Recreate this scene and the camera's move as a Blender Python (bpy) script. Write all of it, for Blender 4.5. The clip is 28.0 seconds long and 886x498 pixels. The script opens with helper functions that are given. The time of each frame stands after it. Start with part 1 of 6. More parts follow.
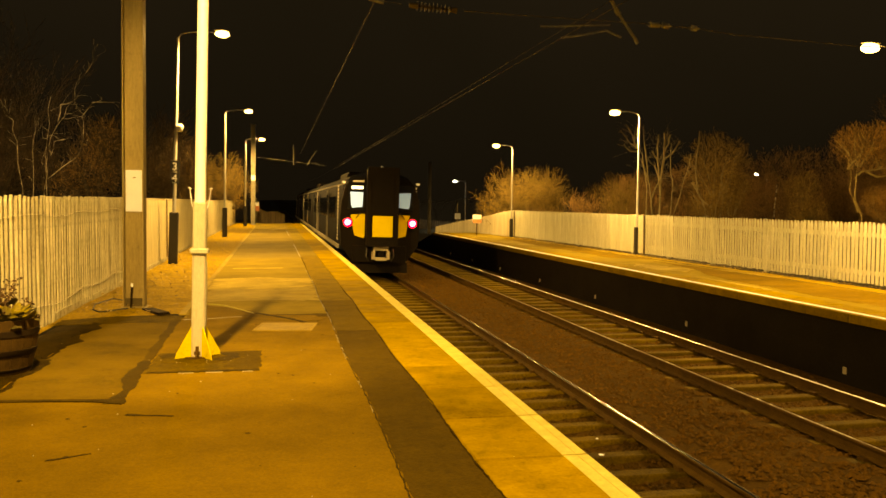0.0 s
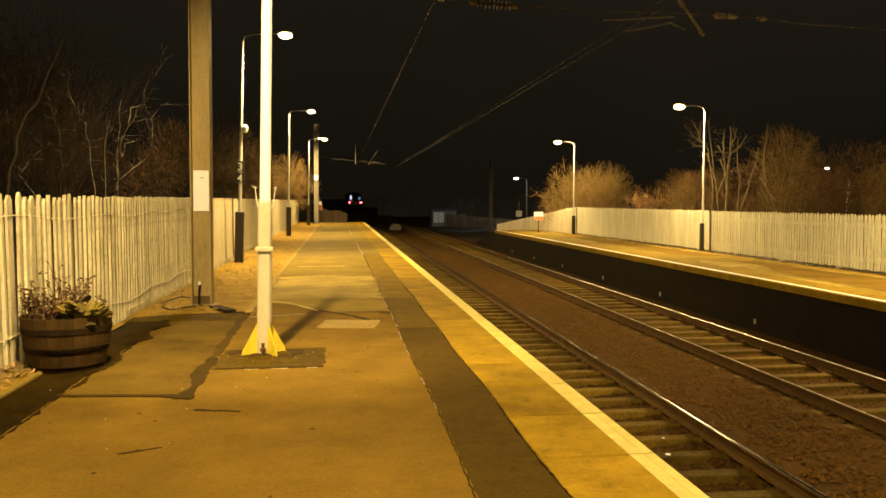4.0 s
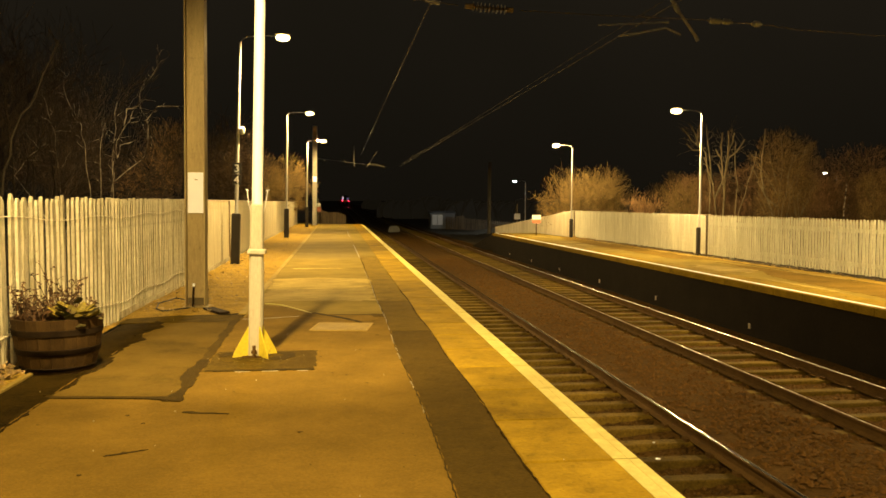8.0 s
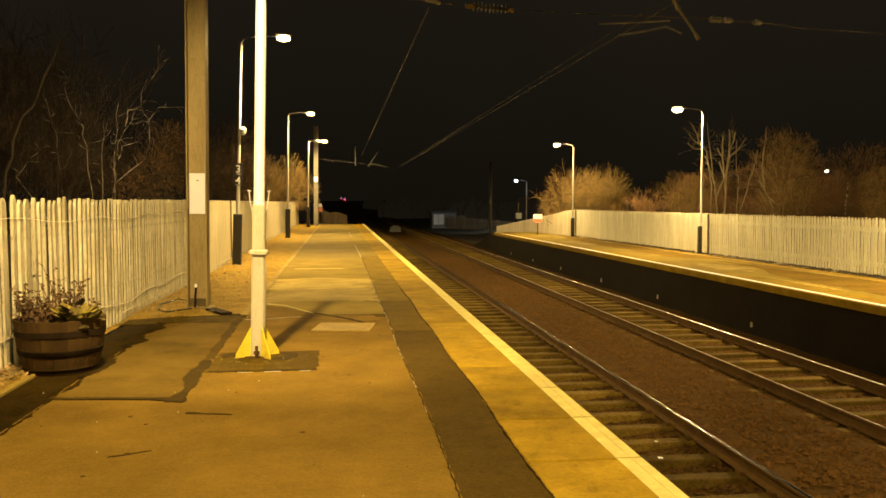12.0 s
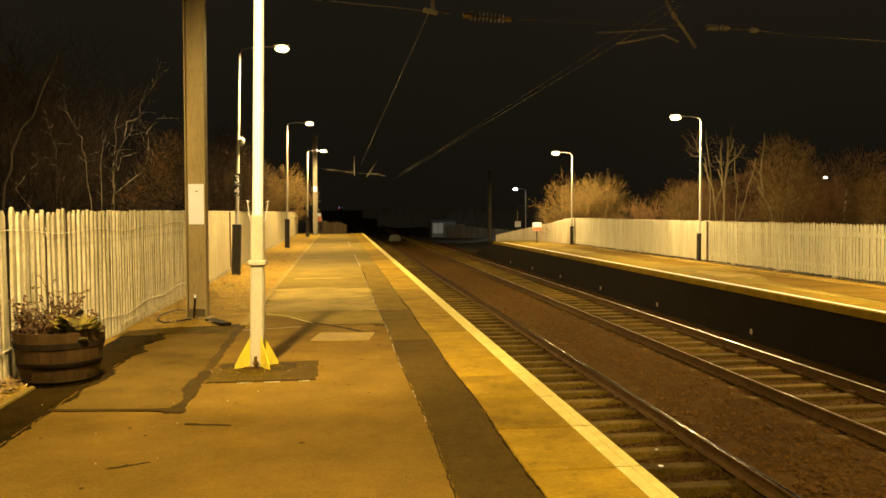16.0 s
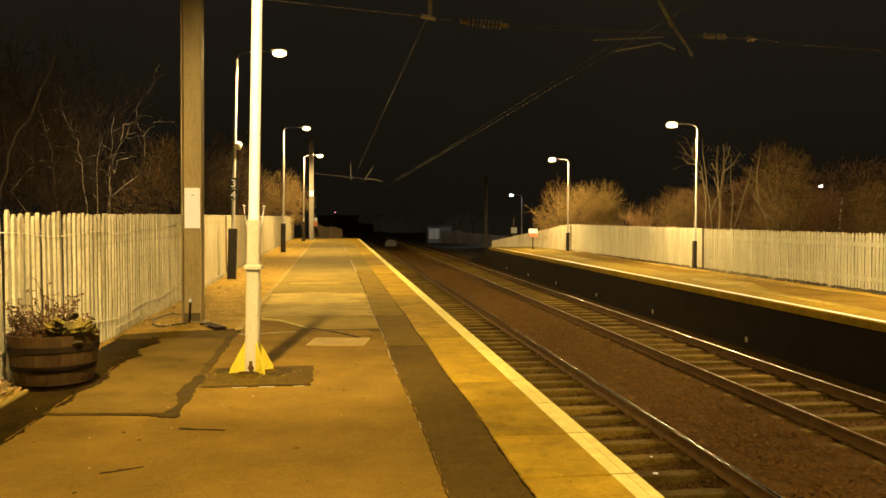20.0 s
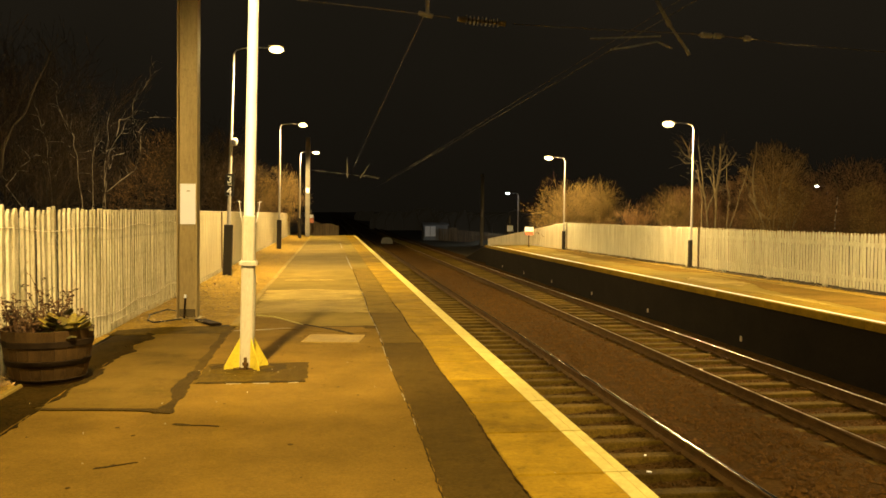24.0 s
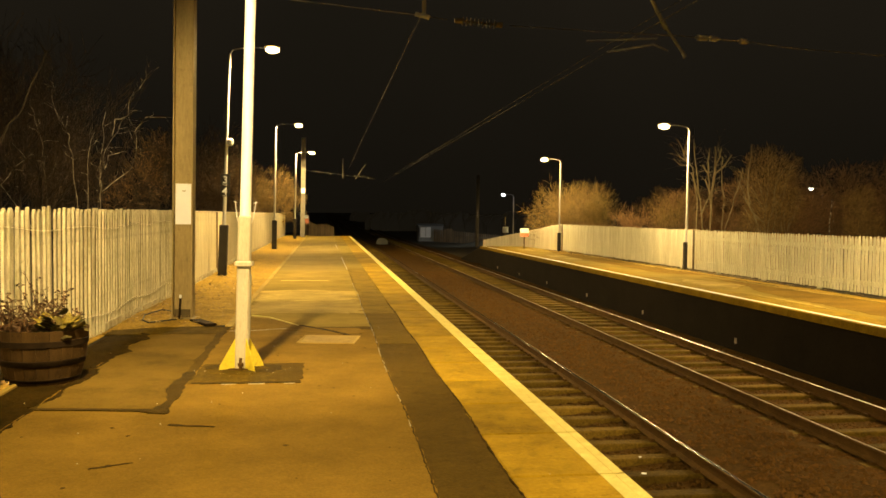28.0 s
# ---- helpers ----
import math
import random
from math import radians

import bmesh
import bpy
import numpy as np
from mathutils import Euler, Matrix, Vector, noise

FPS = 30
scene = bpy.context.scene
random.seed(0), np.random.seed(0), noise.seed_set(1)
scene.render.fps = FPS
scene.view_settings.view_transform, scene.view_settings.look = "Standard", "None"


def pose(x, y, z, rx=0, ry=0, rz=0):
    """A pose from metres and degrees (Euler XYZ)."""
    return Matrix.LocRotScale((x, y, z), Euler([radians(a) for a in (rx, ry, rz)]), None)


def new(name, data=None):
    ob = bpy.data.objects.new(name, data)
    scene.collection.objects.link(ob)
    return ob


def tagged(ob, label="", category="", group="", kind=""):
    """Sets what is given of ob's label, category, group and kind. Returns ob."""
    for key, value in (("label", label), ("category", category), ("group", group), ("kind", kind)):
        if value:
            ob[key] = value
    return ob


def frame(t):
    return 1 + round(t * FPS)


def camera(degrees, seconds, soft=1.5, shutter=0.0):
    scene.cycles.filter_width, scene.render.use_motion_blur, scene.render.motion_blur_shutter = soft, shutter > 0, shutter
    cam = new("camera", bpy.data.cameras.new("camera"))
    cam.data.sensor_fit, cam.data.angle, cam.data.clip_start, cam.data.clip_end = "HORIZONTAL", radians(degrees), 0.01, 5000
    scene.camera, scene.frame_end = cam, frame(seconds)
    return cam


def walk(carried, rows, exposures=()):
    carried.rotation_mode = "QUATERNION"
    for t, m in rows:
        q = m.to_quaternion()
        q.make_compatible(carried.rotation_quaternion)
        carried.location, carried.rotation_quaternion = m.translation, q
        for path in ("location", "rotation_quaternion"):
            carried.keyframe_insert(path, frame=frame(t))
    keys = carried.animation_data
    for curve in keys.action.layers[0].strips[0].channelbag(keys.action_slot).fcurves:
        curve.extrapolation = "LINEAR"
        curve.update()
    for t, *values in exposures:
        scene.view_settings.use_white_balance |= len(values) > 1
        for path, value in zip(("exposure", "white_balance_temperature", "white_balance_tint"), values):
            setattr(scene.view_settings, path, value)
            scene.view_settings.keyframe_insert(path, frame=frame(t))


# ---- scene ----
# ---- camera ----
cam = camera(53.806, 28.0, soft=1.6)
PATH = [
    (0, 0.032, -0.025, 1.713, 86.962, -10.870, 0.290),
    (0.5, 0.015, -0.036, 1.710, 87.131, -9.118, 0.299),
    (1, -0.008, -0.028, 1.703, 87.201, -7.943, 0.327),
    (1.5, -0.017, -0.013, 1.699, 87.226, -7.545, 0.267),
    (2, -0.023, -0.001, 1.698, 87.245, -7.165, 0.335),
    (2.5, -0.007, 0.006, 1.702, 87.180, -6.814, 0.282),
    (3, -0.000, 0.000, 1.700, 87.074, -6.783, 0.009),
    (3.5, 0.003, 0.008, 1.699, 86.903, -6.955, -0.190),
    (5.5, 0.125, -0.048, 1.716, 86.745, -6.333, -0.347),
    (6, 0.110, -0.045, 1.717, 86.695, -6.516, -0.235),
    (6.5, 0.116, -0.034, 1.718, 86.897, -6.783, -0.033),
    (7, 0.115, -0.031, 1.719, 87.084, -6.834, 0.057),
    (7.5, 0.115, -0.021, 1.719, 87.104, -6.857, 0.122),
    (8, 0.111, -0.030, 1.718, 86.971, -6.888, 0.094),
    (8.5, 0.109, -0.038, 1.719, 86.851, -6.784, -0.135),
    (9, 0.107, -0.039, 1.720, 86.864, -6.799, -0.157),
    (9.5, 0.101, -0.040, 1.720, 86.875, -6.789, -0.148),
    (10, 0.104, -0.041, 1.721, 86.908, -6.782, -0.239),
    (10.5, 0.108, -0.038, 1.720, 86.907, -6.847, -0.280),
    (11, 0.110, -0.039, 1.720, 86.950, -6.879, -0.324),
    (11.5, 0.111, -0.044, 1.720, 87.004, -6.838, -0.239),
    (12, 0.105, -0.036, 1.721, 86.947, -6.798, -0.145),
    (12.5, 0.106, -0.038, 1.722, 87.012, -6.894, -0.097),
    (14.5, 0.105, -0.039, 1.723, 87.162, -6.694, -0.527),
    (15, 0.113, -0.045, 1.724, 87.200, -6.693, -0.482),
    (15.5, 0.117, -0.041, 1.723, 87.305, -6.754, -0.452),
    (16, 0.115, -0.044, 1.726, 87.520, -6.825, -0.499),
    (16.5, 0.111, -0.045, 1.726, 87.601, -6.931, -0.379),
    (17, 0.108, -0.052, 1.729, 87.644, -7.006, -0.261),
    (17.5, 0.113, -0.054, 1.731, 87.695, -7.015, -0.322),
    (18, 0.112, -0.051, 1.729, 87.799, -7.121, -0.361),
    (18.5, 0.116, -0.047, 1.727, 87.812, -7.130, -0.273),
    (19, 0.110, -0.046, 1.726, 87.808, -7.182, -0.240),
    (19.5, 0.110, -0.046, 1.727, 87.811, -7.117, -0.187),
    (20, 0.112, -0.041, 1.728, 87.885, -7.097, -0.088),
    (20.5, 0.113, -0.037, 1.727, 87.901, -7.134, -0.103),
    (21, 0.116, -0.042, 1.726, 87.849, -7.250, -0.036),
    (21.5, 0.113, -0.042, 1.727, 87.836, -7.287, -0.008),
    (23.5, 0.112, -0.046, 1.728, 87.702, -7.416, 0.379),
    (24, 0.119, -0.043, 1.726, 87.732, -7.354, 0.289),
    (24.5, 0.115, -0.032, 1.728, 87.722, -7.363, 0.416),
    (25, 0.114, -0.035, 1.730, 87.782, -7.416, 0.474),
    (25.5, 0.117, -0.039, 1.729, 87.826, -7.415, 0.495),
    (26, 0.118, -0.046, 1.727, 87.755, -7.462, 0.434),
    (26.5, 0.117, -0.047, 1.729, 87.719, -7.575, 0.433),
    (27, 0.113, -0.045, 1.727, 87.744, -7.637, 0.494),
    (27.5, 0.110, -0.045, 1.727, 87.719, -7.650, 0.586),
    (28, 0.110, -0.045, 1.728, 87.803, -7.670, 0.539),
]


def aim(x, y, z, rx, rz, roll):
    return pose(x, y, z, rx, 0, rz) @ pose(0, 0, 0, 0, 0, roll)


EXPOSURES = [(0, -0.08, 13000, 10), (0.3, -0.05, 12000, 10), (0.8, 0.0, 7900, 10), (1.2, 0.0, 7000, 10), (28, 0.0, 7000, 10)]
walk(cam, [(r[0], aim(*r[1:])) for r in PATH], EXPOSURES)

# ---- night sky ----
world = bpy.data.worlds.new("night_sky")
scene.world = world
world.use_nodes = True
sky_node = world.node_tree.nodes["Background"]
sky_node.inputs[0].default_value = (1.0, 0.79, 0.42, 1)
sky_node.inputs[1].default_value = 0.0088
# faint uneven cloud, browner towards the town
nodes, links = world.node_tree.nodes, world.node_tree.links
cloud = nodes.new("ShaderNodeTexNoise")
cloud.inputs["Scale"].default_value, cloud.inputs["Detail"].default_value = 2.2, 3.0
tone = nodes.new("ShaderNodeValToRGB")
tone.color_ramp.elements[0].position, tone.color_ramp.elements[1].position = 0.35, 0.68
tone.color_ramp.elements[0].color, tone.color_ramp.elements[1].color = (0.86, 0.71, 0.47, 1), (1.12, 0.90, 0.60, 1)
links.new(nodes.new("ShaderNodeTexCoord").outputs["Generated"], cloud.inputs["Vector"])
links.new(cloud.outputs["Fac"], tone.inputs["Fac"])
links.new(tone.outputs["Color"], sky_node.inputs[0])
# darker towards the horizon, away from the station's glow
height = nodes.new("ShaderNodeSeparateXYZ")
links.new(cloud.inputs["Vector"].links[0].from_socket, height.inputs[0])
fade = nodes.new("ShaderNodeMapRange")
fade.inputs["From Min"].default_value, fade.inputs["From Max"].default_value = -0.02, 0.26
fade.inputs["To Min"].default_value, fade.inputs["To Max"].default_value = 0.0064, 0.0122
links.new(height.outputs["Z"], fade.inputs["Value"])
links.new(fade.outputs["Result"], sky_node.inputs[1])

SODIUM = (1.0, 0.675, 0.265)
LED = (0.80, 0.92, 1.0)


def street_light(x, y, z, watts, colour, blend=0.45, tip=0.0, throw=0.0, cone=180):
    data = bpy.data.lights.new("lamp_light", "SPOT")
    data.energy, data.color = watts, colour
    data.shadow_soft_size = 0.09
    data.spot_size, data.spot_blend = radians(cone), blend
    ob = new("lamp_light", data)
    ob.matrix_basis = pose(x, y, z, throw, tip, 0)
    return ob


# lamp heads: the near platform's row, the far platform's row
NEAR_ROW = [-12.9, 5.72, 24.34, 42.96, 61.6]
FAR_ROW = [-0.2, 14.85, 27.7, 42.77]
# each near lantern: a wide spot, plus a spot added to brighten the platform beyond
SWING = (0.0, 0.0, -0.29, 0.0, 0.0)
for ly, wide, blend, beam, dy in zip(NEAR_ROW, (3600, 2700, 4700, 4300, 5000), (0.45, 1.0, 0.8, 0.3, 0.25), (2800, 4650, 2400, 2600, 2600), SWING):
    street_light(-1.22, ly + dy, 6.05, wide, SODIUM, blend, -20 if ly < 20 else 0, 0, 150 if ly == 5.72 else 180)
    street_light(-1.22, ly + dy, 6.04, beam, SODIUM, 0.7, -4 if ly < 20 else 0, 50 if ly == 5.72 else 49, 76 if ly == 5.72 else 78)
for ly in FAR_ROW:
    street_light(11.12, ly, 4.6, 3150, SODIUM, 0.3, -11)
street_light(16.6, 80, 3.6, 1100, LED, 0.4, 18, 52, 100)
street_light(40.0, 67.8, 4.1, 450, LED, 0.2)

# ---- materials ----


def material(name, dark, light, scale=4.0, rough=(0.6, 0.9), metal=0.0, bump=0.2, grain=60.0, fine=0.35, stretch=(1, 1, 1), vary=0.0, spec=0.4, stain=0.0, cut=(0.36, 0.66)):
    """Two-scale noise between two colours, with rough and bump from the fine noise. vary: brightness change from object to object."""
    m = bpy.data.materials.new(name)
    m.use_nodes = True
    n, l = m.node_tree.nodes, m.node_tree.links
    shader = n["Principled BSDF"]
    where = n.new("ShaderNodeTexCoord")
    about = n.new("ShaderNodeObjectInfo")
    turn = n.new("ShaderNodeMapping")
    turn.inputs["Scale"].default_value = stretch
    l.new(where.outputs["Object"], turn.inputs["Vector"])
    shift = n.new("ShaderNodeMath")
    shift.operation = "MULTIPLY"
    shift.inputs[1].default_value = 37.0
    l.new(about.outputs["Random"], shift.inputs[0])
    spots = []
    for size, detail in ((scale, 9.0), (grain, 3.0)):
        t = n.new("ShaderNodeTexNoise")
        t.noise_dimensions = "4D"
        t.inputs["Scale"].default_value, t.inputs["Detail"].default_value, t.inputs["Roughness"].default_value = size, detail, 0.62
        l.new(turn.outputs["Vector"], t.inputs["Vector"])
        l.new(shift.outputs[0], t.inputs["W"])
        spots.append(t)
    both = n.new("ShaderNodeMix")
    both.inputs["Factor"].default_value = fine
    l.new(spots[0].outputs["Fac"], both.inputs["A"])
    l.new(spots[1].outputs["Fac"], both.inputs["B"])
    ramp = n.new("ShaderNodeValToRGB")
    ramp.color_ramp.elements[0].position, ramp.color_ramp.elements[1].position = cut
    ramp.color_ramp.elements[0].color, ramp.color_ramp.elements[1].color = (*dark, 1), (*light, 1)
    l.new(both.outputs["Result"], ramp.inputs["Fac"])
    out = ramp.outputs["Color"]
    if stain:
        # scattered darker and paler blots
        for size, lo, hi, level in ((2.2, 0.53, 0.66, 1 - 0.7 * stain), (9.0, 0.57, 0.68, 1 - stain), (23.0, 0.58, 0.68, 1 - stain), (6.0, 0.58, 0.72, 1 + 0.8 * stain)):
            blot = n.new("ShaderNodeTexNoise")
            blot.inputs["Scale"].default_value, blot.inputs["Detail"].default_value, blot.inputs["Roughness"].default_value = size, 7.0, 0.7
            l.new(where.outputs["Object"], blot.inputs["Vector"])
            limit = n.new("ShaderNodeMapRange")
            limit.inputs["From Min"].default_value, limit.inputs["From Max"].default_value = lo, hi
            limit.inputs["To Min"].default_value, limit.inputs["To Max"].default_value = 1.0, level
            l.new(blot.outputs["Fac"], limit.inputs["Value"])
            tint = n.new("ShaderNodeHueSaturation")
            l.new(out, tint.inputs["Color"])
            l.new(limit.outputs["Result"], tint.inputs["Value"])
            out = tint.outputs["Color"]
    if vary:
        level = n.new("ShaderNodeMapRange")
        level.inputs["To Min"].default_value, level.inputs["To Max"].default_value = 1 - vary, 1 + vary
        l.new(about.outputs["Random"], level.inputs["Value"])
        tone = n.new("ShaderNodeHueSaturation")
        l.new(out, tone.inputs["Color"])
        l.new(level.outputs["Result"], tone.inputs["Value"])
        out = tone.outputs["Color"]
    l.new(out, shader.inputs["Base Color"])
    wear = n.new("ShaderNodeMapRange")
    wear.inputs["To Min"].default_value, wear.inputs["To Max"].default_value = rough
    l.new(both.outputs["Result"], wear.inputs["Value"])
    l.new(wear.outputs["Result"], shader.inputs["Roughness"])
    shader.inputs["Metallic"].default_value = metal
    shader.inputs["Specular IOR Level"].default_value = spec
    if bump:
        relief = n.new("ShaderNodeBump")
        relief.inputs["Strength"].default_value, relief.inputs["Distance"].default_value = bump, 0.02
        l.new(spots[1].outputs["Fac"], relief.inputs["Height"])
        l.new(relief.outputs["Normal"], shader.inputs["Normal"])
    return m


def islands(m, spread):
    """Vary a joined material from island to island."""
    n, l = m.node_tree.nodes, m.node_tree.links
    shader = n["Principled BSDF"]
    old = shader.inputs["Base Color"].links[0].from_socket
    geo, level, tone = n.new("ShaderNodeNewGeometry"), n.new("ShaderNodeMapRange"), n.new("ShaderNodeHueSaturation")
    level.inputs["To Min"].default_value, level.inputs["To Max"].default_value = 1 - spread, 1 + spread
    l.new(geo.outputs["Random Per Island"], level.inputs["Value"])
    l.new(level.outputs["Result"], tone.inputs["Value"])
    l.new(old, tone.inputs["Color"])
    l.new(tone.outputs["Color"], shader.inputs["Base Color"])
    return m


def glowing(name, colour, strength):
    m = bpy.data.materials.new(name)
    m.use_nodes = True
    shader = m.node_tree.nodes["Principled BSDF"]
    shader.inputs["Base Color"].default_value = (*colour, 1)
    shader.inputs["Emission Color"].default_value = (*colour, 1)
    shader.inputs["Emission Strength"].default_value = strength
    return m


def glass(name, tint, rough=0.05):
    m = bpy.data.materials.new(name)
    m.use_nodes = True
    shader = m.node_tree.nodes["Principled BSDF"]
    shader.inputs["Base Color"].default_value = (*tint, 1)
    shader.inputs["Roughness"].default_value = rough
    shader.inputs["Coat Weight"].default_value = 0.6
    return m


TARMAC = material("tarmac", (0.1070, 0.0705, 0.0138), (0.2210, 0.1460, 0.0300), 1.1, (0.8, 0.95), 0, 0.6, 50, 0.34, spec=0.03, stain=0.12)
TARMAC_OLD = material("old_tarmac", (0.148, 0.1130, 0.0265), (0.300, 0.2330, 0.0620), 0.8, (0.8, 0.95), 0, 0.25, 50, 0.30, spec=0.03, stain=0.14)
TARMAC_PALE = material("pale_tarmac", (0.1560, 0.1190, 0.0310), (0.2700, 0.2090, 0.0640), 0.6, (0.75, 0.92), 0, 0.25, 50, 0.25, spec=0.04, stain=0.12)
TARMAC_DARK = material("dark_tarmac", (0.0480, 0.0322, 0.0062), (0.0920, 0.0615, 0.0122), 2.0, (0.75, 0.92), 0, 0.8, 42, 0.5, spec=0.04, stain=0.3)
TARMAC_GRIME = material("grimy_tarmac", (0.034, 0.0233, 0.0034), (0.112, 0.0760, 0.0102), 5.0, (0.75, 0.92), 0, 0.9, 36, 0.5, spec=0.04, stain=0.35)
TARMAC_STRIP = material("strip_tarmac", (0.078, 0.0540, 0.0092), (0.160, 0.1110, 0.0200), 2.0, (0.75, 0.92), 0, 0.8, 42, 0.5, spec=0.04, stain=0.3)
TARMAC_STRIP_LIT = material("lit_strip_tarmac", (0.115, 0.0810, 0.0135), (0.240, 0.1720, 0.0320), 2.0, (0.75, 0.92), 0, 0.8, 42, 0.5, spec=0.04, stain=0.3)
TARMAC_BAY = material("bay_tarmac", (0.068, 0.0468, 0.0105), (0.150, 0.1040, 0.0240), 1.4, (0.8, 0.95), 0, 0.6, 50, 0.34, spec=0.03, stain=0.14)
TARMAC_MID = material("patched_tarmac", (0.046, 0.0315, 0.0056), (0.120, 0.0825, 0.0150), 3.4, (0.75, 0.92), 0, 1.0, 30, 0.5, spec=0.04, stain=0.4)
VERGE_GRIME_SHADE = material("black_tarmac_and_shade", (0.010, 0.0066, 0.0014), (0.040, 0.0268, 0.0056), 3.5, (0.75, 0.92), 0, 0.9, 34, 0.5, spec=0.03, stain=0.4)
TARMAC_SEAL = material("tarmac_seal", (0.0210, 0.0140, 0.0027), (0.0540, 0.0360, 0.0066), 5.0, (0.7, 0.9), 0, 0.6, 50, 0.4, spec=0.05)
COPING = material("coping_stone", (0.1650, 0.1080, 0.0072), (0.3850, 0.2660, 0.0245), 1.5, (0.7, 0.92), 0, 0.35, 34, 0.22, vary=0.14, stain=0.28, spec=0.08)
HATCH = material("hatch_concrete", (0.2325, 0.1650, 0.0390), (0.4030, 0.2925, 0.0845), 3.0, (0.6, 0.85), 0, 0.3, 70, 0.4, spec=0.15)
HATCH_SLAB = material("hatch_slab_concrete", (0.185, 0.134, 0.034), (0.350, 0.256, 0.072), 3.0, (0.6, 0.85), 0, 0.3, 60, 0.4, spec=0.15, stain=0.25)
LINE_PAINT = material("line_paint", (0.50, 0.445, 0.135), (0.74, 0.685, 0.260), 7.0, (0.5, 0.75), 0, 0.15, 70, 0.35)
CONCRETE = material("concrete", (0.24, 0.22, 0.17), (0.42, 0.39, 0.31), 3.0, (0.7, 0.92), 0, 0.25, 70, 0.4, vary=0.1)
GRAVEL = material("verge_gravel", (0.150, 0.1000, 0.0172), (0.450, 0.3120, 0.0620), 2.6, (0.85, 0.98), 0, 1.0, 30, 0.6, spec=0.1, stain=0.4)
LITTER = islands(material("leaf_litter", (0.09, 0.06, 0.02), (0.45, 0.33, 0.15), 3.0, (0.7, 0.9), 0, 0.1, 60, 0.3), 0.6)
BALLAST = material("ballast_bed", (0.0330, 0.0185, 0.0042), (0.0880, 0.0495, 0.0115), 3.0, (0.9, 1.0), 0, 1.0, 26, 0.65, spec=0.05)
STONE = islands(material("ballast_stone", (0.0590, 0.0325, 0.0090), (0.1160, 0.0640, 0.0185), 6.0, (0.8, 1.0), 0, 0.2, 60, 0.4, spec=0.08), 0.16)
STONE_DARK = islands(material("dark_ballast_stone", (0.026, 0.0150, 0.0036), (0.070, 0.0405, 0.0100), 6.0, (0.8, 1.0), 0, 0.2, 60, 0.4, spec=0.08), 0.30)
SLEEPER = material("sleeper_concrete", (0.0450, 0.0310, 0.0058), (0.1420, 0.0985, 0.0190), 3.0, (0.8, 0.95), 0, 0.4, 40, 0.5, vary=0.3, spec=0.1, stain=0.35)
RUST = material("rail_rust", (0.050, 0.0290, 0.0085), (0.105, 0.0620, 0.0190), 5.0, (0.8, 0.95), 0, 0.2, 80, 0.4, spec=0.12)
RAIL_TOP = material("polished_steel", (0.50, 0.48, 0.45), (0.58, 0.56, 0.53), 6.0, (0.13, 0.17), 1.0, 0.0, 50, 0.3, stretch=(1, 0.05, 1))
RAIL_TOP_DULL = material("brushed_running_steel", (0.66, 0.66, 0.66), (0.76, 0.76, 0.76), 6.0, (0.36, 0.42), 1.0, 0.0, 50, 0.3, stretch=(1, 0.05, 1))
WHITE_WOOD = material("white_wood", (0.2700, 0.2500, 0.1550), (0.7700, 0.7550, 0.6000), 2.6, (0.65, 0.9), 0, 0.4, 30, 0.45, stretch=(3, 3, 0.4), vary=0.15, spec=0.2, stain=0.34)
FENCE_PAINT = material("weathered_cream_paint", (0.42, 0.43, 0.34), (0.78, 0.80, 0.69), 1.6, (0.65, 0.9), 0, 0.3, 30, 0.45, stretch=(3, 3, 0.4), vary=0.06, spec=0.2, stain=0.26)
WHITE_BOARD = material("white_board_paint", (0.39, 0.365, 0.245), (0.69, 0.670, 0.510), 1.2, (0.65, 0.9), 0, 0.2, 30, 0.3, stretch=(2, 2, 0.5), vary=0.04, spec=0.2, stain=0.16)
LINE_WHITE = material("white_wire_paint", (0.66, 0.63, 0.52), (0.84, 0.81, 0.70), 6.0, (0.6, 0.8), 0, 0.1, 40, 0.3)
WHITE_PALES = islands(material("white_pales", (0.54, 0.50, 0.38), (0.78, 0.75, 0.62), 0.7, (0.6, 0.85), 0, 0.2, 30, 0.3, stretch=(3, 3, 0.7)), 0.07)
WIRE = material("galvanised_wire", (0.16, 0.155, 0.140), (0.26, 0.250, 0.225), 9.0, (0.5, 0.7), 0.3, 0.1, 60, 0.3)
LINE_ZINC = material("dull_zinc_fittings", (0.27, 0.290, 0.300), (0.46, 0.490, 0.510), 3.0, (0.5, 0.7), 0.1, 0.08, 30, 0.3)
LINE_STEEL = material("weathered_line_steel", (0.120, 0.116, 0.100), (0.230, 0.222, 0.190), 4.0, (0.5, 0.7), 0.2, 0.08, 40, 0.3)
GALV = material("galvanised_steel", (0.19, 0.163, 0.095), (0.32, 0.276, 0.168), 2.2, (0.5, 0.7), 0.1, 0.08, 30, 0.3, stretch=(2, 2, 0.4))
MAST_STEEL = material("weathered_mast_steel", (0.200, 0.160, 0.072), (0.370, 0.302, 0.150), 1.6, (0.5, 0.75), 0.1, 0.15, 24, 0.35, stretch=(2, 2, 0.4), stain=0.2)
LAMP_PAINT = material("grey_lamp_column_paint", (0.40, 0.41, 0.43), (0.56, 0.575, 0.60), 2.5, (0.4, 0.6), 0.2, 0.05, 40, 0.25, stretch=(2, 2, 0.4), stain=0.15)
MAST_GRIME = material("mast_foot_grime", (0.050, 0.039, 0.017), (0.110, 0.085, 0.038), 6.0, (0.7, 0.9), 0, 0.2, 40, 0.4)
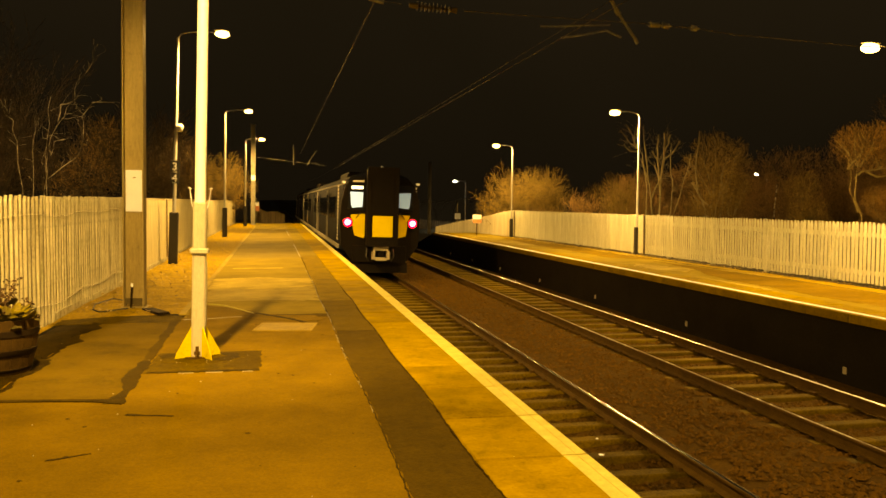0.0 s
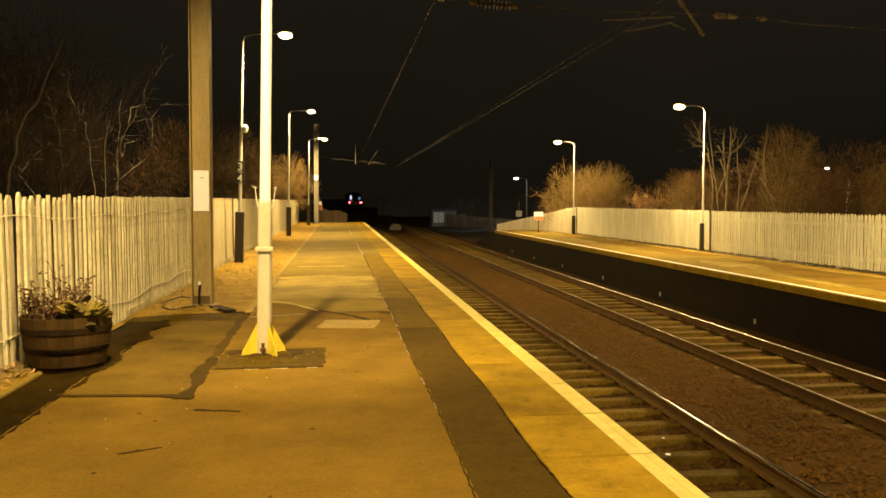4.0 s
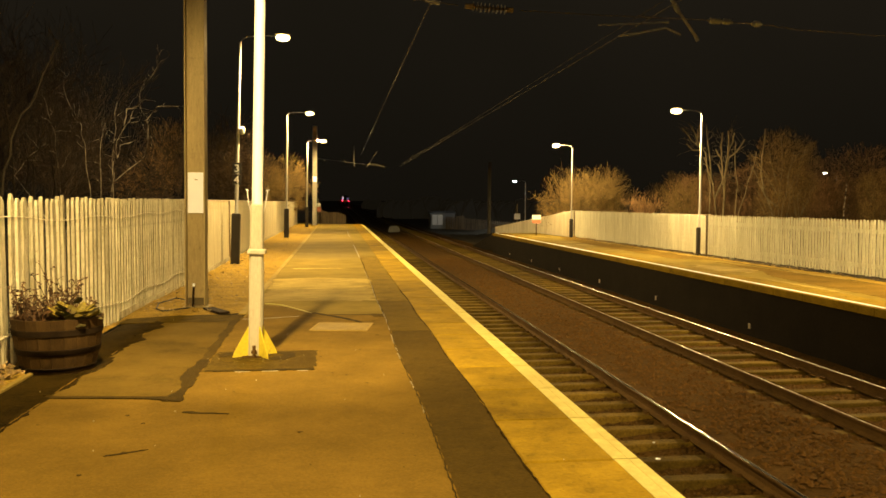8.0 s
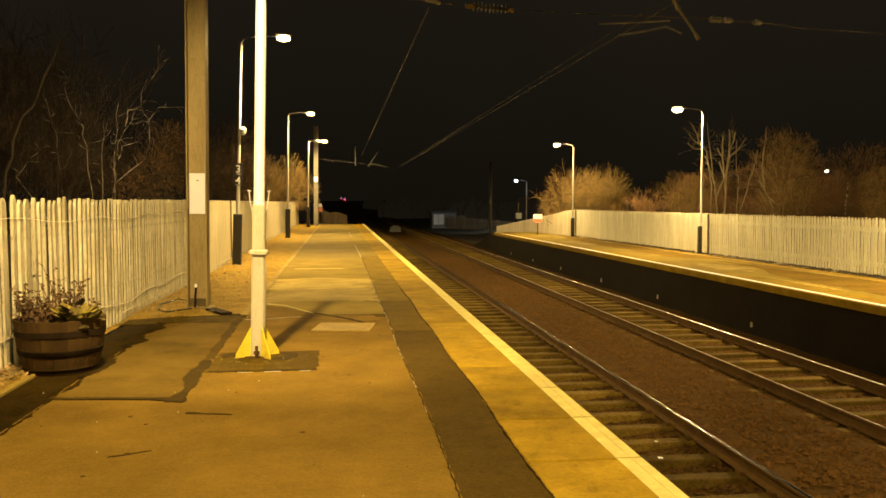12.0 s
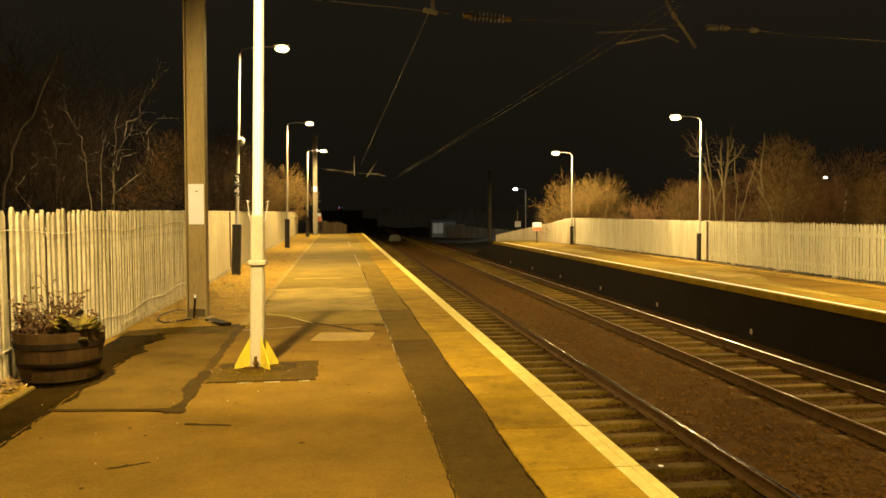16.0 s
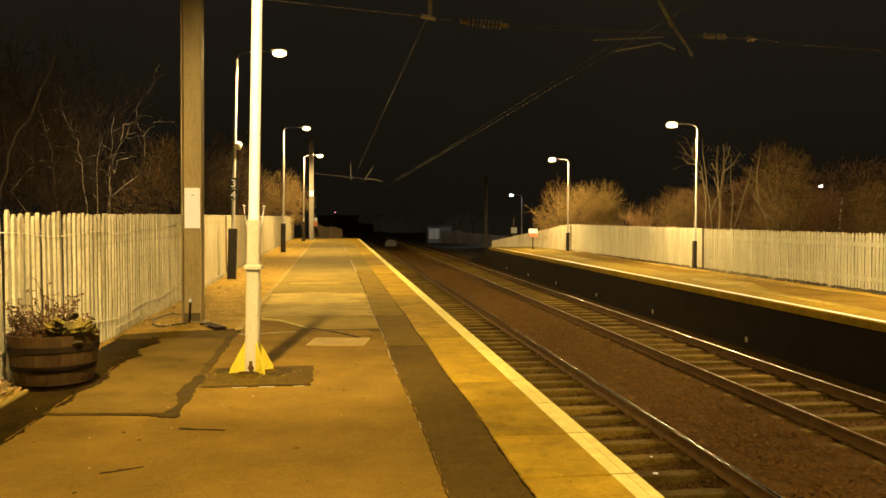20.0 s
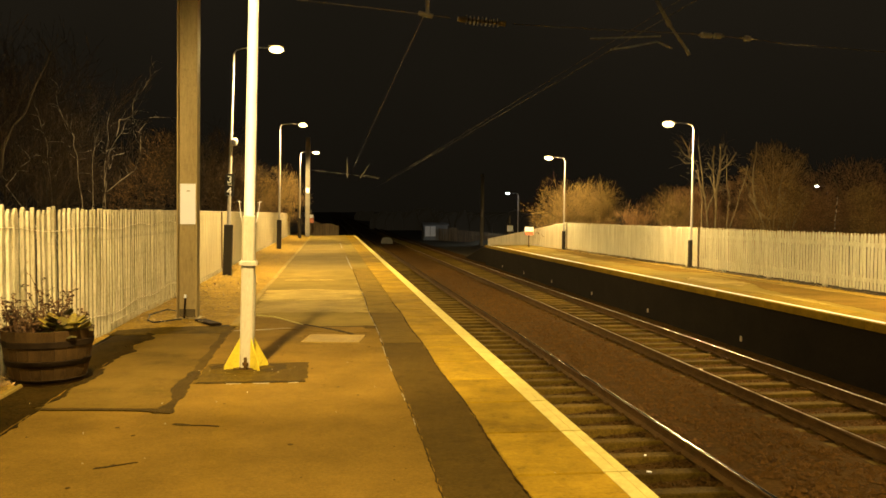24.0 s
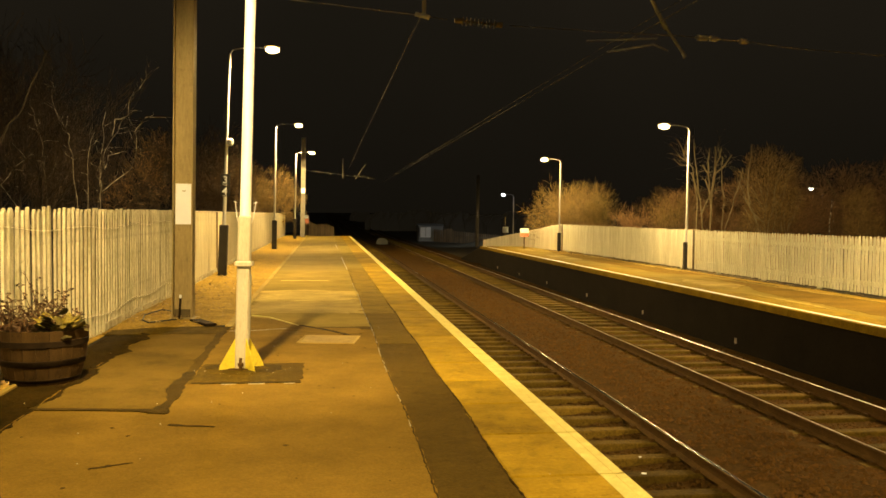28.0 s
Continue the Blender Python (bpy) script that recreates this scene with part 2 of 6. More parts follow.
CREAM = material("cream_paint", (0.76, 0.78, 0.80), (0.84, 0.86, 0.89), 2.5, (0.4, 0.6), 0, 0.05, 40, 0.25, stretch=(2, 2, 0.4))
CREAM_SHADED = material("shaded_cream_on_steel", (0.31, 0.30, 0.235), (0.47, 0.455, 0.365), 2.5, (0.5, 0.7), 0, 0.08, 40, 0.3, stretch=(2, 2, 0.4), stain=0.12)
BLACK = material("black_paint", (0.010, 0.009, 0.008), (0.022, 0.020, 0.017), 4.0, (0.4, 0.7), 0, 0.1, 50, 0.3)
# near-black tone for platform walls, bodies and the far ramp
WALL_BLACK = material("near_black_wall", (0.006, 0.005, 0.004), (0.016, 0.013, 0.010), 1.2, (0.85, 1.0), 0, 0.3, 30, 0.4, spec=0.1)
YELLOW = material("yellow_paint", (0.46, 0.385, 0.030), (0.68, 0.590, 0.070), 3.0, (0.45, 0.65), 0, 0.12, 40, 0.35, stain=0.2)
SIGN_WHITE = material("sign_white", (0.74, 0.81, 0.96), (0.80, 0.87, 0.99), 4.0, (0.35, 0.5), 0, 0, 40, 0.2)
SIGN_RED = material("sign_red", (0.52, 0.17, 0.10), (0.64, 0.23, 0.14), 4.0, (0.4, 0.6), 0, 0, 40, 0.2)
SIGN_BLACK = material("sign_black", (0.008, 0.008, 0.008), (0.018, 0.018, 0.018), 4.0, (0.3, 0.5), 0, 0, 40, 0.2)
OAK = material("barrel_oak", (0.030, 0.0180, 0.0062), (0.078, 0.0480, 0.0170), 4.0, (0.7, 0.92), 0, 0.3, 45, 0.4, stretch=(4, 4, 0.6), vary=0.12, spec=0.15, stain=0.3)
HOOP = material("barrel_hoop", (0.008, 0.0052, 0.003), (0.026, 0.0172, 0.009), 8.0, (0.7, 0.9), 0, 0.1, 60, 0.4, spec=0.1)
SOIL_AND_SHADE = material("soil", (0.02, 0.014, 0.008), (0.06, 0.042, 0.025), 9.0, (0.85, 1.0), 0, 0.6, 40, 0.5)
DRY_STEM = islands(material("dry_stem", (0.030, 0.0155, 0.0055), (0.105, 0.054, 0.0170), 6.0, (0.6, 0.9), 0, 0.1, 50, 0.4), 0.4)
LEAF = islands(material("yellow_green_leaf", (0.022, 0.020, 0.004), (0.25, 0.205, 0.022), 7.0, (0.5, 0.75), 0, 0.1, 50, 0.4), 0.85)
BARK = material("bark", (0.018, 0.0145, 0.009), (0.06, 0.048, 0.032), 3.0, (0.75, 0.95), 0, 0.4, 30, 0.5)
BARK_PALE = material("pale_bark", (0.1600, 0.1219, 0.0550), (0.3600, 0.2862, 0.1400), 3.0, (0.75, 0.95), 0, 0.3, 30, 0.5)
# bright blotches in the pale bark paint broken lamplight along the stems
BARK_SILVER_LIT = material("silvery_lit_bark", (0.050, 0.0340, 0.0160), (0.88, 0.80, 0.64), 7.0, (0.6, 0.9), 0, 0.3, 30, 0.2, cut=(0.42, 0.60))
COPING_FAR = material("far_coping_stone", (0.1300, 0.0884, 0.0065), (0.2990, 0.2072, 0.0182), 2.0, (0.75, 0.92), 0, 0.5, 38, 0.5, vary=0.12, stain=0.3, spec=0.08)
TARMAC_GREY = material("grey_pale_tarmac", (0.19, 0.146, 0.039), (0.42, 0.328, 0.108), 1.1, (0.75, 0.92), 0, 0.5, 40, 0.3, spec=0.05, stain=0.25)
KERB_PALE = material("pale_kerb_concrete", (0.20, 0.150, 0.036), (0.40, 0.305, 0.085), 3.0, (0.7, 0.9), 0, 0.3, 50, 0.4, vary=0.15, stain=0.2, spec=0.1)
BARK_WHITE = material("whitish_bark", (0.26, 0.215, 0.125), (0.62, 0.540, 0.360), 3.0, (0.75, 0.95), 0, 0.3, 30, 0.4)
TARMAC_BAND = material("bright_pale_tarmac", (0.26, 0.202, 0.054), (0.58, 0.455, 0.140), 1.6, (0.75, 0.92), 0, 0.5, 40, 0.3, spec=0.05, stain=0.3)
TWIG = islands(material("twigs", (0.1328, 0.0927, 0.0329), (0.3188, 0.2245, 0.0851), 3.0, (0.7, 0.95), 0, 0, 30, 0.4), 0.7)
TWIG_DARK = islands(material("dark_twigs", (0.016, 0.0100, 0.0045), (0.085, 0.0520, 0.0245), 2.0, (0.75, 0.95), 0, 0, 30, 0.4), 0.6)
TWIG_WARM = islands(material("brown_twigs", (0.180, 0.1080, 0.0520), (0.460, 0.2860, 0.1450), 3.0, (0.7, 0.95), 0, 0, 30, 0.4), 0.6)
TWIG_GOLD = islands(material("golden_twigs", (0.180, 0.1230, 0.0500), (0.500, 0.3500, 0.1450), 2.0, (0.7, 0.95), 0, 0, 30, 0.4), 0.8)
TWIG_RUST = islands(material("rusty_twigs", (0.085, 0.0480, 0.0170), (0.300, 0.1800, 0.0640), 2.0, (0.7, 0.95), 0, 0, 30, 0.4), 0.8)
DEAD_LEAF = islands(material("winter_leaf", (0.13, 0.092, 0.034), (0.32, 0.228, 0.088), 2.0, (0.6, 0.9), 0, 0, 30, 0.4), 0.5)
EARTH = material("dark_grassland", (0.014, 0.012, 0.006), (0.04, 0.033, 0.016), 0.3, (0.9, 1.0), 0, 0.5, 9, 0.4)
# emission matches the low sky so the added belts blend away
FAR_WOOD_GLOW = glowing("far_wood_sky_glow", (0.016, 0.0126, 0.0072), 0.33)
OLD_FENCE = material("weathered_wood", (0.090, 0.068, 0.042), (0.20, 0.155, 0.098), 2.0, (0.75, 0.95), 0, 0.2, 30, 0.4, stretch=(3, 3, 0.5), vary=0.2)
HUT_WHITE = material("hut_door_paint", (0.70, 0.73, 0.78), (0.84, 0.87, 0.9), 1.5, (0.7, 0.9), 0, 0.1, 30, 0.3)
HUT_GREY = material("hut_grey", (0.15, 0.17, 0.19), (0.26, 0.28, 0.30), 1.5, (0.7, 0.9), 0, 0.1, 30, 0.3)
CABINET = material("cabinet_grey", (0.09, 0.10, 0.10), (0.15, 0.16, 0.16), 2.0, (0.5, 0.7), 0, 0.05, 30, 0.3)
PORCELAIN = material("brown_porcelain", (0.11, 0.080, 0.042), (0.20, 0.150, 0.082), 6.0, (0.3, 0.45), 0, 0, 40, 0.2)
COPPER = material("contact_wire", (0.095, 0.094, 0.088), (0.180, 0.178, 0.165), 6.0, (0.5, 0.7), 0.3, 0, 40, 0.2)
LAMP_GLOW = glowing("sodium_glow", (1.0, 0.74, 0.30), 14.0)
LED_GLOW = glowing("led_glow", (0.82, 0.93, 1.0), 30.0)
TRAIN_BLUE = material("dark_blue_paint", (0.004, 0.005, 0.010), (0.008, 0.010, 0.018), 1.2, (0.75, 0.9), 0, 0.02, 30, 0.3, spec=0.04)
TRAIN_DARK = material("dark_grey_paint", (0.0030, 0.0022, 0.0016), (0.0065, 0.0048, 0.0034), 2.0, (0.6, 0.8), 0, 0.05, 30, 0.3, spec=0.08)
TRAIN_GREY = material("grey_door_paint", (0.03, 0.03, 0.033), (0.055, 0.055, 0.06), 2.0, (0.5, 0.7), 0, 0.02, 30, 0.3, spec=0.1)
TRAIN_YELLOW = material("warning_yellow", (0.52, 0.42, 0.020), (0.62, 0.51, 0.030), 3.0, (0.3, 0.45), 0, 0.02, 30, 0.2)
TRAIN_UNDER = material("underframe_grime", (0.0025, 0.002, 0.0016), (0.009, 0.0066, 0.0045), 4.0, (0.7, 0.95), 0, 0.2, 30, 0.4, spec=0.1)
TRAIN_PALE_LIT = material("pale_lit_train_paint", (0.17, 0.165, 0.15), (0.30, 0.29, 0.27), 3.0, (0.5, 0.7), 0, 0.05, 30, 0.3, spec=0.2)
TRAIN_GEAR_LIT = material("lit_running_gear", (0.030, 0.024, 0.016), (0.110, 0.088, 0.058), 3.0, (0.7, 0.9), 0, 0.3, 20, 0.5, spec=0.2, stain=0.4)
TRAIN_GLASS = glass("train_glass", (0.010, 0.011, 0.013))
WHITE_DOTS = material("white_livery", (0.62, 0.62, 0.62), (0.74, 0.74, 0.74), 4.0, (0.3, 0.5), 0, 0, 30, 0.2)
CAB_GLOW = glowing("lit_cab", (0.44, 0.68, 1.0), 0.95)
CAB_DIM = glowing("lit_cab_dim", (0.30, 0.56, 1.0), 0.26)
DISPLAY_GLOW = glowing("display_glow", (0.95, 0.93, 0.85), 2.6)
TAIL_GLOW = glowing("tail_light_glow", (1.0, 0.06, 0.09), 55.0)
TAIL_LENS_HALO = glowing("tail_lens_halo", (1.0, 0.0060, 0.0300), 28.0)

# ---- mesh helpers ----


class Shape:
    """Collects vertices and faces of one mesh."""

    def __init__(self):
        self.v, self.f = [], []

    def add(self, verts, faces):
        k = len(self.v)
        self.v.extend(verts)
        self.f.extend([tuple(k + i for i in q) for q in faces])
        return self

    def box(self, x0, y0, z0, x1, y1, z1, chamfer=0.0):
        c = chamfer
        if not c:
            p = [(x, y, z) for x in (x0, x1) for y in (y0, y1) for z in (z0, z1)]
            return self.add(p, [(0, 1, 3, 2), (4, 6, 7, 5), (0, 4, 5, 1), (2, 3, 7, 6), (0, 2, 6, 4), (1, 5, 7, 3)])
        # chamfered top and upright corners
        ring = [(x0 + c, y0), (x1 - c, y0), (x1, y0 + c), (x1, y1 - c), (x1 - c, y1), (x0 + c, y1), (x0, y1 - c), (x0, y0 + c)]
        top = [(min(max(x, x0 + c), x1 - c), min(max(y, y0 + c), y1 - c)) for x, y in ring]
        p = [(x, y, z0) for x, y in ring] + [(x, y, z1 - c) for x, y in ring] + [(x, y, z1) for x, y in top]
        f = [tuple(range(7, -1, -1)), (16, 18, 20, 22)]
        for r in (0, 8):
            f += [(r + i, r + (i + 1) % 8, r + 8 + (i + 1) % 8, r + 8 + i) for i in range(8)]
        return self.add(p, f)

    def tube(self, a, b, r0, r1=None, n=8, caps=True):
        r1 = r0 if r1 is None else r1
        a, b = Vector(a), Vector(b)
        d = (b - a).normalized()
        u = d.orthogonal().normalized()
        w = d.cross(u)
        p = []
        for c, r in ((a, r0), (b, r1)):
            p += [tuple(c + (u * math.cos(q) + w * math.sin(q)) * r) for q in (2 * math.pi * i / n for i in range(n))]
        f = [(i, (i + 1) % n, n + (i + 1) % n, n + i) for i in range(n)]
        if caps:
            f += [tuple(range(n - 1, -1, -1)), tuple(range(n, 2 * n))]
        return self.add(p, f)

    def line(self, points, r, n=6):
        for a, b in zip(points, points[1:]):
            self.tube(a, b, r, r, n)
        return self

    def lathe(self, rows, n=24, centre=(0, 0, 0), caps=True):
        """rows of (radius, height), from the bottom up."""
        x, y, z = centre
        p = [(x + r * math.cos(2 * math.pi * i / n), y + r * math.sin(2 * math.pi * i / n), z + h) for r, h in rows for i in range(n)]
        f = [(k * n + i, k * n + (i + 1) % n, (k + 1) * n + (i + 1) % n, (k + 1) * n + i) for k in range(len(rows) - 1) for i in range(n)]
        if caps:
            f += [tuple(range(n - 1, -1, -1)), tuple((len(rows) - 1) * n + i for i in range(n))]
        return self.add(p, f)

    def prism(self, outline, a, b, axis="z"):
        """An outline (list of pairs) drawn out from a to b along an axis."""
        put = {"z": lambda u, w, h: (u, w, h), "y": lambda u, w, h: (u, h, w), "x": lambda u, w, h: (h, u, w)}[axis]
        n = len(outline)
        p = [put(u, w, h) for h in (a, b) for u, w in outline]
        f = [tuple(range(n - 1, -1, -1)), tuple(range(n, 2 * n))] + [(i, (i + 1) % n, n + (i + 1) % n, n + i) for i in range(n)]
        return self.add(p, f)

    def mesh(self, name, mat, smooth=False):
        me = bpy.data.meshes.new(name)
        me.from_pydata(self.v, [], self.f)
        me.materials.append(mat)
        bm = bmesh.new()
        bm.from_mesh(me)
        bmesh.ops.recalc_face_normals(bm, faces=bm.faces)
        bm.to_mesh(me)
        bm.free()
        if smooth:
            me.shade_smooth()
            me.set_sharp_from_angle(angle=radians(40))
        return me


def part(name, shape, mat, parent=None, label="", smooth=False, at=None):
    """One mesh object, under a thing or a part."""
    me = shape.mesh(name, mat, smooth) if isinstance(shape, Shape) else shape
    ob = new(name, me)
    if parent:
        ob.parent = parent
    if at is not None:
        ob.matrix_basis = at
    if label:
        ob["label"] = label
    return ob


def thing(name, m, label, category, group="", kind=""):
    ob = new(name)
    ob.empty_display_size = 0.2
    ob.matrix_basis = m
    return tagged(ob, label, category, group, kind)


def rail_z(y):
    """Height of the rail heads: level through the station, then a climb, a crest and a fall."""
    if y < 90:
        return -0.96
    if y < 120:
        return -0.96 + 0.0064 * (y - 90) ** 2 / 60
    if y < 820:
        return -0.96 + 0.0064 * (y - 105)
    return -0.96 + 0.0064 * 715 - 0.00012 * (y - 820) ** 2


def rail_dx(y):
    """The line bears gently left beyond the station."""
    return -0.0027 * max(0.0, y - 60)


# ---- plan, in metres: x across the tracks, y along them, z up from the platform ----
EDGE_1, EDGE_2 = 2.12, 8.88
END_1, END_2 = 71.0, 49.2
RAILS_1, RAILS_2 = (2.835, 4.34), (6.53, 8.0)
FENCE_X, FENCE_RX = -3.02, 12.05

# ---- ground ----


def build_ground():
    xs = [-1500, -300, -60, -20, -8, -3.4, 1.2, 1.45, 5.4, 9.5, 9.8, 12.5, 20, 40, 90, 300, 1500]
    ys = [-600, -80, -12, 10, 30, 46, 60, 71, 88, 105, 120, 160, 240, 400, 600, 820, 870, 920, 1000, 1200, 2600]
    s = Shape()
    for y in ys:
        for x in xs:
            bed = rail_z(min(y, 1000)) - 0.32
            if 1.4 < x < 9.6:
                z = bed
            else:
                side = -0.04 if y < (60 if x < 5 else 46) else (-0.04 + (bed + 0.04) * min(1, (y - (60 if x < 5 else 46)) / 16))
                z = min(side, bed + 2.0) if y < 100 else bed
                if abs(x) > 15 and y < 100:
                    z = max(z, -0.3)
            s.v.append((x, y, z))
    n = len(xs)
    s.f = [(j * n + i, j * n + i + 1, (j + 1) * n + i + 1, (j + 1) * n + i) for j in range(len(ys) - 1) for i in range(n - 1)]
    tagged(part("ground", s, EARTH), "dark rough grassland round the railway line at night", "ground", kind="structure")


build_ground()


def build_ballast():
    s = Shape()
    xs = [1.5, 2.3, 2.84, 3.6, 4.34, 4.75, 5.05, 5.43, 5.8, 6.1, 6.53, 7.26, 8.0, 8.5, 9.4]
    hs = [-0.23, -0.245, -0.255, -0.265, -0.200, -0.138, -0.140, -0.15, -0.140, -0.138, -0.200, -0.235, -0.215, -0.175, -0.19]
    ys = [-12 + 0.8 * i for i in range(110)] + [76 + 4 * i for i in range(30)] + [200 + 40 * i for i in range(22)]
    for y in ys:
        for x, h in zip(xs, hs):
            s.v.append((x + rail_dx(y), y, rail_z(y) + h + 0.018 * noise.noise(Vector((x * 1.7, y * 1.3, 0)))))
    n = len(xs)
    s.f = [(j * n + i, j * n + i + 1, (j + 1) * n + i + 1, (j + 1) * n + i) for j in range(len(ys) - 1) for i in range(n - 1)]
    tagged(part("ballast_bed", s, BALLAST, smooth=True), "brown stone ballast under and between two railway tracks", "ballast", kind="structure")
    rng = random.Random(5)
    s, near_track = Shape(), Shape()
    for _ in range(52000):
        y = 3.5 + 40 * rng.random() ** 2.0
        x = rng.uniform(2.2, 8.7)
        near_rail = min(abs(x - r) for r in RAILS_1 + RAILS_2)
        if near_rail < 0.09:
            continue
        pitch, first, mid = (0.6775, 0.39, 3.59) if x < 5.43 else (0.7757, 0.74, 7.265)
        if abs(x - mid) < 1.28 and abs((y - first + pitch / 2) % pitch - pitch / 2) < 0.15:
            continue
        r = 0.014 + 0.030 * rng.random() ** 1.3
        h = np.interp(x, xs, hs)
        c = Vector((x, y, rail_z(y) + h + r * 0.35))
        p = []
        for q in range(5):
            a = q * 1.2566 + rng.uniform(-0.35, 0.35)
            p.append((c.x + r * rng.uniform(0.8, 1.25) * math.cos(a), c.y + r * rng.uniform(0.8, 1.25) * math.sin(a), c.z + r * rng.uniform(-0.35, 0.2)))
        p.append((c.x + r * rng.uniform(-0.3, 0.3), c.y + r * rng.uniform(-0.3, 0.3), c.z + r * rng.uniform(0.5, 0.9)))
        (near_track if x < 4.5 else s).add(p, [(0, 1, 5), (1, 2, 5), (2, 3, 5), (3, 4, 5), (4, 0, 5)])
    # darker stones for the track beside the platform
    tagged(part("ballast_stones", near_track, STONE_DARK), "darker ballast stones between the rails beside the platform", "ballast", kind="stuff")
    tagged(part("ballast_stones", s, STONE), "loose angular brown ballast stones between the tracks", "ballast", kind="stuff")


build_ballast()


def build_track(left, right, pitch, first, worn, label):
    mid = (left + right) / 2
    track = thing("railway_track", pose(mid, 0, 0), label, "railway track", "railway tracks")
    ys = [-12 + 6 * i for i in range(18)] + [96 + 12 * i for i in range(12)] + [240 + 40 * i for i in range(20)]
    profile = [(-0.07, -0.16), (0.07, -0.16), (0.07, -0.148), (0.012, -0.125), (0.010, -0.045), (0.035, -0.035), (0.035, -0.010), (0.030, -0.005), (-0.030, -0.005), (-0.035, -0.010), (-0.035, -0.035), (-0.010, -0.045), (-0.012, -0.125), (-0.07, -0.148)]
    for x, band in ((left - mid, worn[0]), (right - mid, worn[1])):
        s, n = Shape(), len(profile)
        for y in ys:
            s.v += [(x + u + rail_dx(y), y, rail_z(y) + w) for u, w in profile]
        s.f = [(j * n + i, j * n + (i + 1) % n, (j + 1) * n + (i + 1) % n, (j + 1) * n + i) for j in range(len(ys) - 1) for i in range(n)]
        rail = part("rail", s, RUST, track, "rusty steel rail")
        t = Shape()
        for y in ys:
            t.v += [(x + rail_dx(y) + band * k / 4, y, rail_z(y) - 0.0035 * abs(k / 4) ** 2) for k in range(-4, 5)]
        t.f = [(j * 9 + i, j * 9 + i + 1, j * 9 + 10 + i, j * 9 + 9 + i) for j in range(len(ys) - 1) for i in range(8)]
        part("running_surface", t, RAIL_TOP if mid < 4.5 else RAIL_TOP_DULL, rail, "polished running surface", smooth=True)
    tie = Shape()
    o = [(-0.130, -0.36), (0.130, -0.36), (0.102, -0.178), (0.088, -0.165), (-0.088, -0.165), (-0.102, -0.178)]
    tie.prism(o, -1.25, 1.25, "x")
    tie_mesh = tie.mesh("sleeper", SLEEPER)
    clip_mesh = Shape().box(-0.025, -0.06, -0.165, 0.025, 0.06, -0.125).mesh("rail_clip", RUST)
    for i in range(-8, 150):
        y = first + i * pitch
        one = part("sleeper", tie_mesh, SLEEPER, track, at=pose(rail_dx(y), y, rail_z(y)))
        if 4 < y < 20:
            for x in (left - mid, right - mid):
                for side in (-0.1, 0.1):
                    part("rail_clip", clip_mesh, RUST, one, at=pose(x + side, 0, 0))
    rest = Shape()
    for i in range(150, 420):
        y = first + i * pitch
        rest.box(-1.25 + rail_dx(y), y - 0.12, rail_z(y) - 0.3, 1.25 + rail_dx(y), y + 0.12, rail_z(y) - 0.166)
    tagged(part("distant_sleeper", rest, SLEEPER, track), kind="stuff")


build_track(*RAILS_1, 0.6775, 0.39, (0.016, 0.024), "rusty rails with polished tops on concrete sleepers by platform")
build_track(*RAILS_2, 0.7757, 0.74, (0.006, 0.017), "rusty rails with polished tops on sleepers below black wall")

# ---- platforms ----


def ragged(x0, y0, x1, y1, step=0.25, amp=0.02, seed=1):
    """A rectangle's outline with a slightly uneven edge, anticlockwise."""
    rng = random.Random(seed)
    out = []
    for (ax, ay), (bx, by) in (((x0, y0), (x1, y0)), ((x1, y0), (x1, y1)), ((x1, y1), (x0, y1)), ((x0, y1), (x0, y0))):
        n = max(1, int(math.hypot(bx - ax, by - ay) / step))
        for i in range(n):
            q = i / n
            out.append((ax + (bx - ax) * q + rng.uniform(-amp, amp), ay + (by - ay) * q + rng.uniform(-amp, amp)))
    return out


def blot(points, amp, seed, step=0.06):
    """A closed outline with wavering edges through a few corner points."""
    rng = random.Random(seed)
    out = []
    for (ax, ay), (bx, by) in zip(points, points[1:] + points[:1]):
        n = max(1, int(math.hypot(bx - ax, by - ay) / step))
        for i in range(n):
            q = i / n
            x, y = ax + (bx - ax) * q, ay + (by - ay) * q
            w = amp * (1.4 * noise.noise(Vector((x * 5, y * 5, seed))) + 0.5 * rng.uniform(-1, 1))
            out.append((x + w, y + w * rng.uniform(-0.6, 0.6)))
    return out


def sheet(outline, z, depth=0.02):
    return Shape().prism(outline, z - depth, z)


